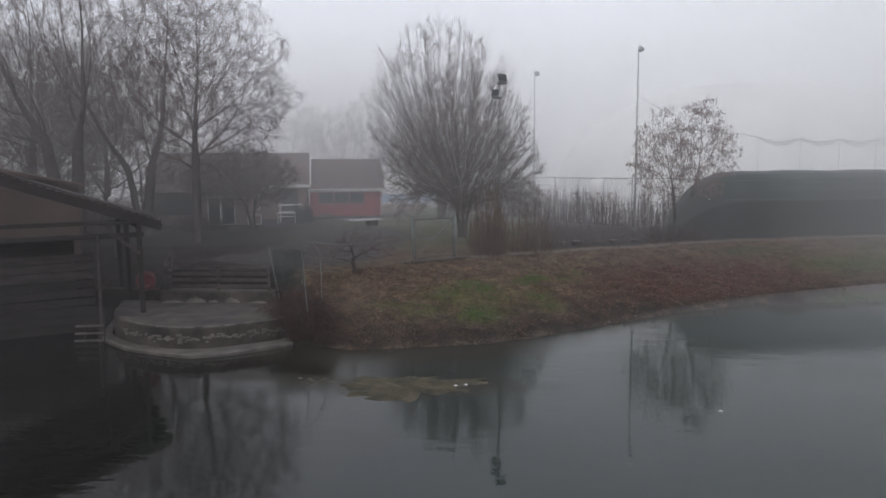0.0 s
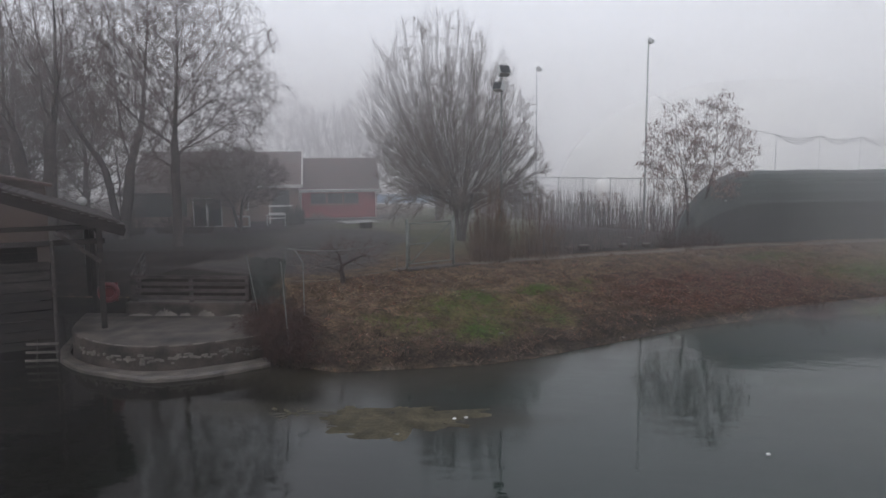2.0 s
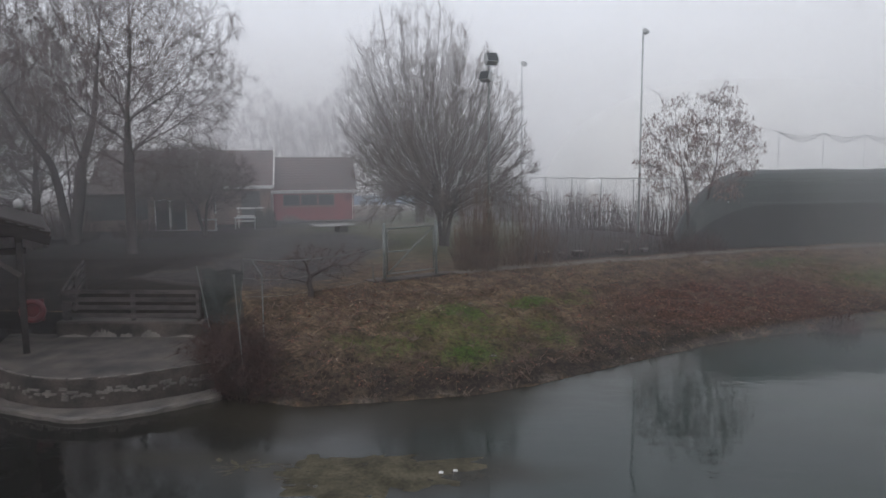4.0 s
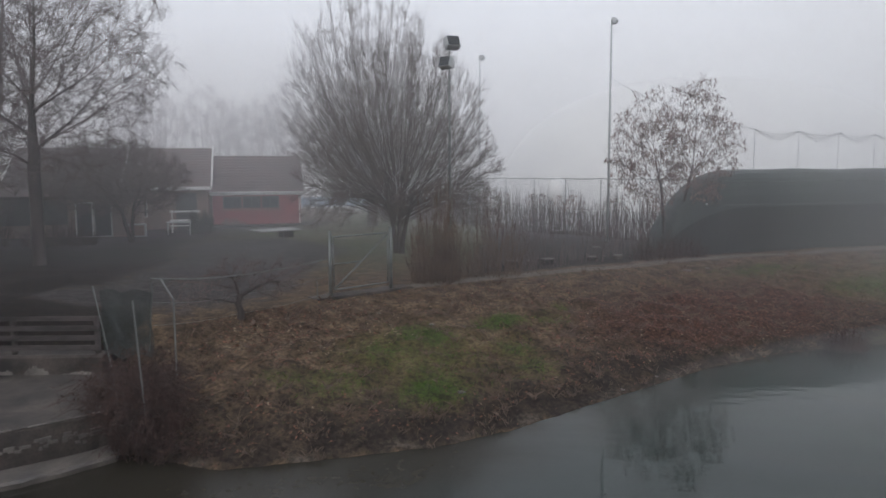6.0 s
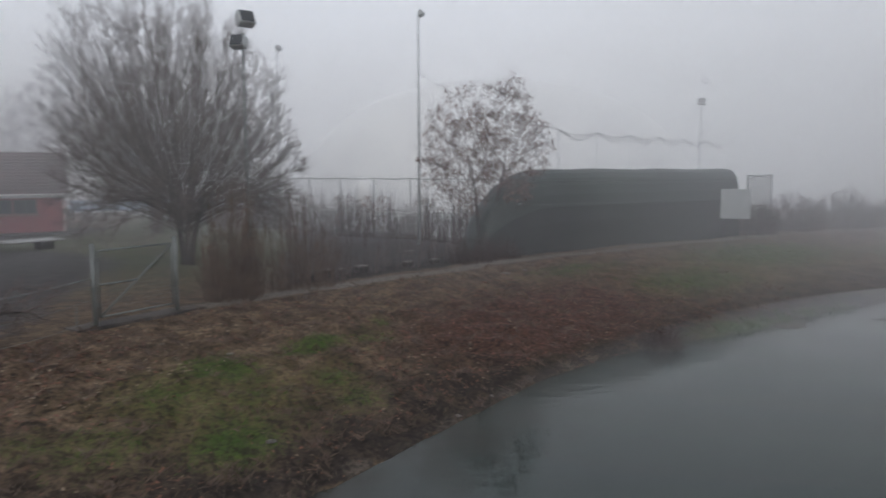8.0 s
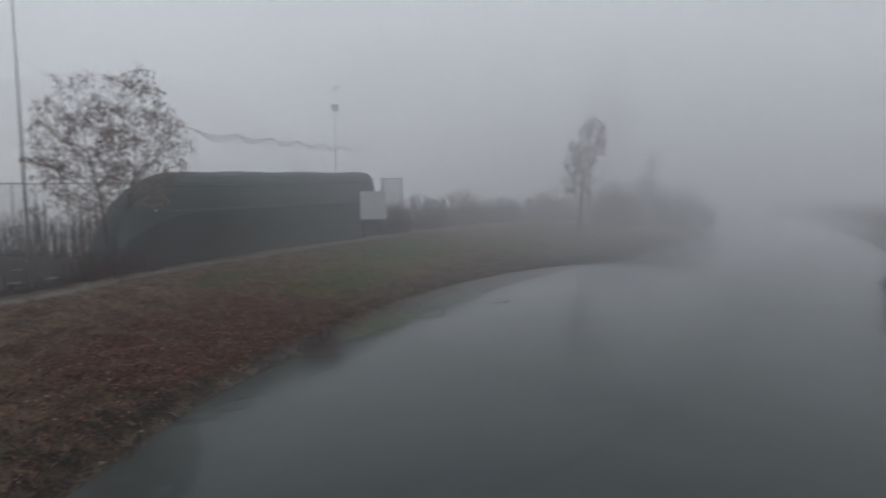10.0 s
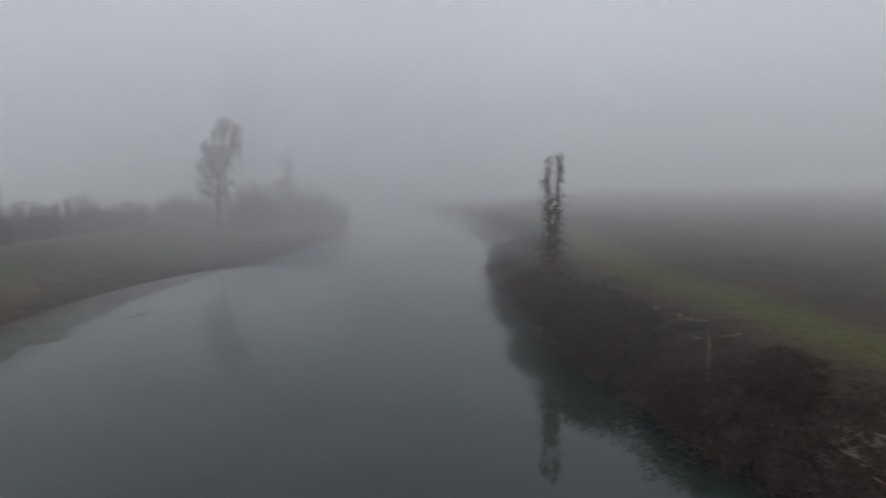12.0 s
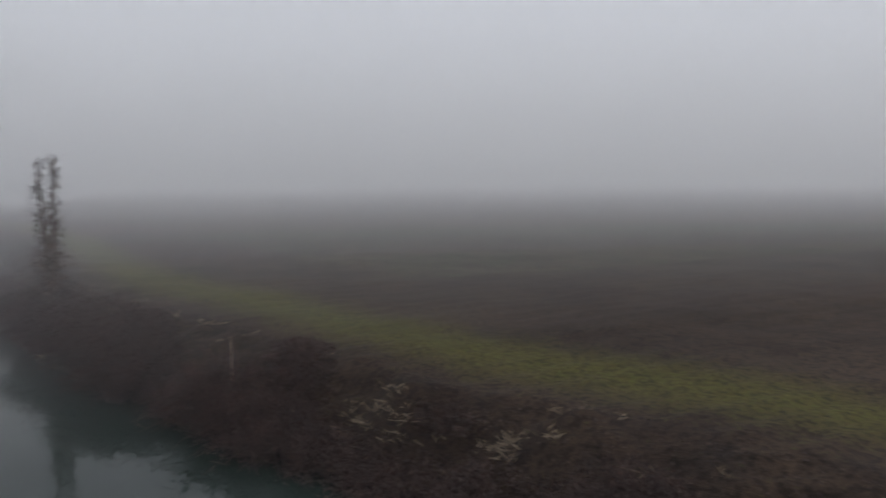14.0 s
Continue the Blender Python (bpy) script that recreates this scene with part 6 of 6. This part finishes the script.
bare_tree("leafy_tree", "small leaning tree with withered clinging foliage on the spit", on_ground(42.5, 41.8), 45, lambda r: np.concatenate([oval(r, 150, (-0.1, 0, 3.3), (1.2, 1.2, 1.5)), oval(r, 230, (0.1, -0.1, 5.0), (1.4, 1.4, 1.6)), oval(r, 190, (0.8, -0.6, 6.7), (1.0, 1.0, 1.4))]), [stem_line(3.4, (0.06, -0.03), seed=71)], 0.12, 0.01, first=5, step=0.26, kill=0.36, reach=3.5, lift=0.3, leaves=0.55, leaf_size=(0.14, 0.3), droop=0.25, twigs=4)
bare_tree("slim_tree", "slim bare young tree among the bushes on the spit", on_ground(56.6, 44.0), 48, lambda r: oval(r, 130, (0, 0, 4.2), (0.8, 0.8, 2.4)), [stem_line(4.0, (0.02, 0), seed=74, count=16)], 0.07, 0.008, first=5, step=0.25, kill=0.3, reach=2.0, lift=0.8, twigs=4)
for n, (x, y, high) in enumerate(((74.0, 60.0, 19.0), (79.5, 61.5, 15.0))):
    bare_tree("poplar", "tall narrow poplar fading into the fog", (x, y, YARD), 46 + n, lambda r: oval(r, 1300, (0, 0, high * 0.54), (3.2, 3.2, high * 0.48), 1.0), [stem_line(high * 0.7, seed=81 + n, count=20)], 0.17, 0.022, first=3, step=0.4, kill=0.55, reach=4.0, lift=0.7, group="poplars", twigs=3, sub=1, rise=0.6)


# ---- right bank ----
def pollard_goals(r):
    """Places in a narrow, waisted column with an open fork at the top."""
    z = 0.5 + 4.7 * r.rand(900) ** 1.15
    half = np.where(z < 3.2, 0.46 - 0.04 * z, 0.32 + 0.05 * (z - 3.2))
    a, d = r.uniform(0, 6.2832, 900), half * r.rand(900) ** 0.5
    p = np.stack([d * np.cos(a), d * np.sin(a), z], 1)
    keep = (z < 3.7) | (np.abs(p[:, 1] - 0.02) > 0.09)
    return p[keep & (r.rand(900) < np.clip(1.5 - z / 5.6, 0.3, 1))]


bare_tree("pollard_tree", "slim pollarded tree with tangled stems on the river bank", on_ground(24.2, 15.75), 19, pollard_goals, [stem_line(4.95, (0.0, 0.035), count=30, seed=91, foot=(0.03, 0.04), bow=0.9), stem_line(4.75, (0.02, -0.035), count=29, seed=92, foot=(-0.03, -0.04), bow=0.9), stem_line(3.2, (0.03, 0.02), count=20, seed=93)], 0.06, 0.0085, first=4, step=0.13, kill=0.13, reach=1.2, lift=0.45, inertia=0.5, bark=SHOOT, twig=SHOOT, leaves=0.16, leaf_mat=DARKLEAF, leaf_size=(0.05, 0.1), droop=0.2, twigs=3, length=(0.12, 0.34), rise=0.4, sub=1, split=0.02)
MOUNDS = ((24.3, 16.1, 1.4, 1.0, 1.5), (22.6, 15.5, 1.0, 0.9, 1.2), (20.0, 14.2, 1.2, 0.9, 1.75), (18.3, 13.4, 1.1, 0.9, 1.6), (16.4, 12.3, 0.8, 0.7, 0.9), (15.2, 11.6, 1.1, 0.9, 1.6), (13.6, 10.8, 1.2, 0.9, 1.5), (12.1, 10.0, 0.9, 0.7, 0.85),
          (10.6, 9.2, 1.1, 0.8, 0.95), (9.0, 8.2, 1.1, 0.8, 0.7), (7.2, 7.1, 1.2, 0.8, 0.7), (5.4, 5.6, 1.5, 0.9, 0.6), (28.0, 17.5, 1.6, 0.9, 1.0), (31.5, 18.6, 1.7, 0.9, 1.2), (34.0, 19.4, 0.9, 0.8, 1.0), (37.5, 20.2, 2.0, 0.8, 0.9), (42.5, 21.3, 2.2, 0.8, 0.9),
          (20.6, 13.1, 1.1, 0.6, 0.5), (14.8, 10.0, 1.3, 0.6, 0.6), (11.3, 8.3, 1.3, 0.6, 0.25))
for k, (x, y, sx, sy, h) in enumerate(MOUNDS):
    twig_heap("bramble", "dark tangled bramble mound over the river bank" if h > 1.3 else "low dark brambles trailing over the river bank", on_ground(x, y - 0.15, -0.1), (sx, sy, h), int(330 * (0.6 + 0.5 * h)), 140 + k, BRAMBLE, leaves=0.9, leaf_mat=DARKLEAF, group="river bank brambles", r=0.009, forks=6)
log = Geo().tube([(16.7, 11.2, 1.5), (16.45, 11.2, 1.22), (16.2, 11.24, 0.9), (15.7, 11.25, 0.4)], [0.012, 0.02, 0.022, 0.018], 8)
solo("driftwood_branch", log, STRAW, "pale stripped branch lying down the bank", "branch")
stem = Geo().tube([(16.9, 11.9, 0.22), (16.3, 11.6, 0.3), (15.6, 11.45, 0.42)], [0.03, 0.035, 0.02], 6)
solo("driftwood_branch", stem, STRAW, "thin pale branch caught in the brambles", "branch")


# ---- ground cover: leaves, straw, grass ----
def scatter(count, box, keep, seed):
    """Random places on the ground in a box, kept by a chance given by keep(x, y)."""
    rng = np.random.RandomState(seed)
    x, y = rng.uniform(box[0], box[1], count), rng.uniform(box[2], box[3], count)
    chance = keep(x, y)
    ok = rng.rand(count) < chance
    x, y = x[ok], y[ok]
    return x, y, ground_height(x, y), rng


def bank_slope(x, y):
    return inside(x, y, LEFT_WATER + NORTH) & ~inside(x, y, LEFT_TOP + NORTH) & (x > -6.6)


def right_slope(x, y):
    return inside(x, y, RIGHT_WATER + SOUTH) & ~inside(x, y, RIGHT_TOP + SOUTH)


def leaf_cover(name, label, mat, places, size, lift=0.012):
    """Flat curled leaves lying on the ground: one folded quad pair each."""
    x, y, z, rng = places
    n = len(x)
    a, s = rng.uniform(0, 6.283, n), rng.uniform(size[0], size[1], n)
    tilt = rng.uniform(-0.5, 0.5, (n, 2))
    ux, uy = np.cos(a) * s, np.sin(a) * s
    vx, vy = -np.sin(a) * s * 0.55, np.cos(a) * s * 0.55
    zz = z + lift
    p = np.stack([np.stack([x - ux, y - uy, zz - s * tilt[:, 0]], 1), np.stack([x - vx, y - vy, zz + s * 0.35], 1), np.stack([x + ux, y + uy, zz + s * tilt[:, 0]], 1), np.stack([x + vx, y + vy, zz + s * tilt[:, 1]], 1)], 1)
    me = bpy.data.meshes.new(name)
    k = 4 * np.arange(n)[:, None]
    faces = np.concatenate([k + [0, 1, 2], k + [0, 2, 3]])
    me.from_pydata(p.reshape(-1, 3).tolist(), [], faces.tolist())
    me.materials.append(mat)
    me.update()
    return tagged(new(name, me), label, "leaves", kind="stuff")


def blade_cover(name, label, mat, places, height, blades, spread, category="grass", lean=0.5, wide=0.03):
    """Tufts of thin blades."""
    x, y, z, rng = places
    n = len(x) * blades
    x, y, z = np.repeat(x, blades), np.repeat(y, blades), np.repeat(z, blades)
    x, y = x + rng.normal(0, spread, n), y + rng.normal(0, spread, n)
    h = rng.uniform(height[0], height[1], n)
    a = rng.uniform(0, 6.283, n)
    w = 0.004 + wide * h
    bx, by = np.cos(a) * w, np.sin(a) * w
    lx, ly = rng.normal(0, lean, n) * h, rng.normal(0, lean, n) * h
    p = np.stack([np.stack([x - bx * 0.5, y - by * 0.5, z - 0.02], 1), np.stack([x + bx * 0.5, y + by * 0.5, z - 0.02], 1), np.stack([x + lx * 0.4 + bx * 0.3, y + ly * 0.4 + by * 0.3, z + h * 0.6], 1), np.stack([x + lx, y + ly, z + h], 1)], 1)
    me = bpy.data.meshes.new(name)
    k = 4 * np.arange(n)[:, None]
    me.from_pydata(p.reshape(-1, 3).tolist(), [], np.concatenate([k + [0, 1, 2], k + [0, 2, 3]]).tolist())
    me.materials.append(mat)
    me.update()
    return tagged(new(name, me), label, category, kind="stuff")


def litter_chance(x, y):
    m = ground_masks(x, y)
    return bank_slope(x, y) * np.clip(0.12 + 0.75 * m["litter"] - 0.5 * m["sand"], 0.02, 1)


def green_chance(x, y):
    m = ground_masks(x, y)
    return np.where(y < 20, m["moss"] * 0.7, m["green"] ** 1.4 * 0.8 * bank_slope(x, y))


leaf_cover("leaf_litter", "brown fallen leaves over the bank", DEADLEAF, scatter(260000, (-7, 34, 20, 46), litter_chance, 5), (0.022, 0.055))
leaf_cover("pale_leaf_litter", "scattered pale fallen leaves on the bank", STRAW, scatter(40000, (-7, 26, 20, 44), lambda x, y: (litter_chance(x, y) * 0.35 + 0.45 * bank_slope(x, y) * soft_spot(x, y, -3.0, 27.4, 4.0, 1.6, 45)), 6), (0.022, 0.05))
blade_cover("grass", "patches of short winter grass on the bank", GRASSBLADE, scatter(120000, (-6, 34, 20, 42), lambda x, y: green_chance(x, y) * np.clip(0.65 + 0.7 * waves(x, y, 0.7, 33), 0, 1), 7), (0.03, 0.1), 4, 0.05)
blade_cover("field_grass", "strip of short winter grass along the field", FIELDGRASS, scatter(60000, (2, 32, -2, 16), green_chance, 17), (0.012, 0.035), 5, 0.06)
blade_cover("dry_grass", "dry brown grass and stalks on the bank", DRYGRASS, scatter(16000, (-7, 40, 20, 46), lambda x, y: bank_slope(x, y) * 0.28, 8), (0.04, 0.14), 3, 0.05, lean=0.7)
blade_cover("flattened_reeds", "pale broken reed stalks lying on the bank", STRAW, scatter(16000, (5, 30, 2, 18), lambda x, y: right_slope(x, y) * np.clip(0.02 + 1.3 * soft_spot(x, y, 12.0, 9.05, 1.1, 0.3, 32) + 0.9 * soft_spot(x, y, 9.6, 7.6, 0.7, 0.25, 35) + 0.15 * soft_spot(x, y, 20, 12.2, 3, 0.5, 28), 0, 1) * 0.75, 9), (0.05, 0.11), 6, 0.08, "reeds", 1.3, 0.02)
leaf_cover("brown_leaf_litter", "dark fallen leaves under the brambles", DARKLEAF, scatter(30000, (4, 34, 2, 20), lambda x, y: right_slope(x, y) * 0.5, 10), (0.025, 0.05))
leaf_cover("dark_leaf_litter", "dark damp leaves in the hollows of the bank", DARKLEAF, scatter(50000, (-6.5, 30, 20, 44), lambda x, y: bank_slope(x, y) * np.clip(1.3 * waves(x, y, 0.9, 31) - 0.55, 0, 1) * 0.6, 15), (0.025, 0.06), 0.02)
blade_cover("waterside_grass", "fresh green grass fringe at the waterline", WATERGRASS, scatter(9000, (13.5, 22, 29, 34), lambda x, y: np.exp(-(line_distance(x, y, LEFT_WATER) / 0.4) ** 2) * np.clip(0.4 + waves(x, y, 1.2, 41), 0, 1), 18), (0.06, 0.22), 4, 0.05)
blade_cover("tussocks", "small dark tussocks of withered grass on the bank", SHOOT, scatter(5200, (-6.5, 20, 20.5, 40), lambda x, y: bank_slope(x, y) * np.clip(0.35 + 0.5 * waves(x, y, 1.1, 61), 0, 1) * (1 - 0.8 * ground_masks(x, y)["green"]), 19), (0.05, 0.17), 12, 0.05, lean=0.75, wide=0.04)
stalks, rng_stalk = Geo(), random.Random(31)
for k in range(34):
    x = rng_stalk.uniform(-5.8, 9)
    y = 21.2 + max(0, (x + 1.5) * 0.62) + rng_stalk.uniform(0.3, 1.6)
    foot = Vector(on_ground(x, y, -0.03))
    h, bow = rng_stalk.uniform(0.2, 0.75), Vector((rng_stalk.gauss(0, 0.35), rng_stalk.gauss(-0.15, 0.3), 0))
    stalks.tube([foot, foot + Vector((0, 0, h * 0.6)) + bow * h * 0.3, foot + Vector((0, 0, h * 0.95)) + bow * h * 0.9, foot + Vector((0, 0, h * (0.9 - 0.4 * bow.length))) + bow * h * 1.7], [0.0045, 0.004, 0.003, 0.0015], 3, False)
tagged(new("dry_stalks", stalks.mesh("dry_stalks", DRYGRASS)), "thin dry stalks standing along the lower bank", "stalks", kind="stuff")
for x, y, w, d, h, turn in ((2.18, 35.1, 0.24, 0.2, 0.36, 24), (3.0, 36.4, 0.13, 0.12, 0.2, 20), (3.7, 36.65, 0.22, 0.16, 0.24, 28), (5.7, 37.8, 0.16, 0.14, 0.2, 30), (6.9, 38.35, 0.15, 0.12, 0.18, 26)):
    block = thing("concrete_block", "low concrete block with a pale top beside the path", "block", on_ground(x, y), turn, group="blocks beside the path")
    part("body", Geo().box(-w, w, -d, d, -0.15, h - 0.05, b=0.015), CONCRETE, block)
    part("cap", Geo().box(-w - 0.02, w + 0.02, -d - 0.02, d + 0.02, h - 0.05, h, b=0.012), LIMED, block, "pale flat cap stone")
rng_stones = random.Random(4)
for k in range(11):
    x, y = [(6.8, 42.5), (8.9, 35.6), (5.2, 26.4), (4.1, 25.4), (-0.6, 27.8), (-4.4, 27.0), (-2.1, 28.2), (9.9, 36.3), (10.6, 37.0), (1.2, 36.5), (0.2, 24.0)][k]
    s = rng_stones.uniform(0.06, 0.12) * (2.6 if k < 2 else 1)
    geo = Geo()
    for i in range(4):
        r, z = s * (1, 0.95, 0.7, 0.2)[i], s * (0, 0.16, 0.34, 0.42)[i]
        geo.v += [(r * math.cos(j * 0.8976) * rng_stones.uniform(0.8, 1.2), r * math.sin(j * 0.8976) * rng_stones.uniform(0.7, 1.1), z) for j in range(7)]
    geo.f = [(i * 7 + j, i * 7 + (j + 1) % 7, i * 7 + 7 + (j + 1) % 7, i * 7 + 7 + j) for i in range(3) for j in range(7)] + [tuple(range(21, 28)), tuple(range(6, -1, -1))]
    solo("pale_stone", geo, WETCONCRETE, "pale flat stone lying on the ground", "stone", group="pale stones", at=on_ground(x, y, -0.01))


def build_weed_mat():
    """A mat of brown-green weed just breaking the surface."""
    geo, rng = Geo(), random.Random(12)
    rings, sides = 14, 90
    for i in range(rings):
        f = 1 - i / (rings - 1)
        for k in range(sides):
            a = 6.2832 * k / sides
            r = (1 + 0.16 * math.sin(3 * a + 1) + 0.1 * math.sin(7 * a) + 0.06 * math.sin(13 * a + 2)) * max(f, 0.03)
            geo.v.append((r * 1.75 * math.cos(a), r * 0.95 * math.sin(a), -0.03 + 0.042 * math.sqrt(1 - f * f) + 0.008 * math.sin(9 * a + 5 * f) * math.sin(7 * f + 3 * a) + rng.uniform(-0.004, 0.004)))
    geo.f = [(i * sides + k, i * sides + (k + 1) % sides, (i + 1) * sides + (k + 1) % sides, (i + 1) * sides + k) for i in range(rings - 1) for k in range(sides)] + [tuple(range((rings - 1) * sides, rings * sides))]
    for at, turn, size in (((-1.9, 17.4, 0.002), 12, 1.3), ((-4.3, 17.6, -0.012), 4, 0.7), ((17.6, 31.2, 0.0), 20, 0.75), ((21.5, 30.9, -0.01), 10, 0.5)):
        ob = solo("weed_mat", geo, WEED, "brown-green mat of weed at the water surface", "water weed", group="weed mats", smooth=True)
        ob.matrix_world = pose(*at, 0, 0, turn) @ Matrix.Diagonal((size, size, 1, 1))
    floats = Geo().box(-0.04, 0.04, -0.03, 0.03, -0.01, 0.02, b=0.008)
    for x, y in ((-0.6, 17.6), (-0.35, 17.7), (5.6, 16.3), (6.1, 9.6)):
        solo("floating_scrap", floats, WHITEPAINT, "small white scrap floating on the river", "litter", group="floating scraps", at=(x, y, 0.01))


build_weed_mat()
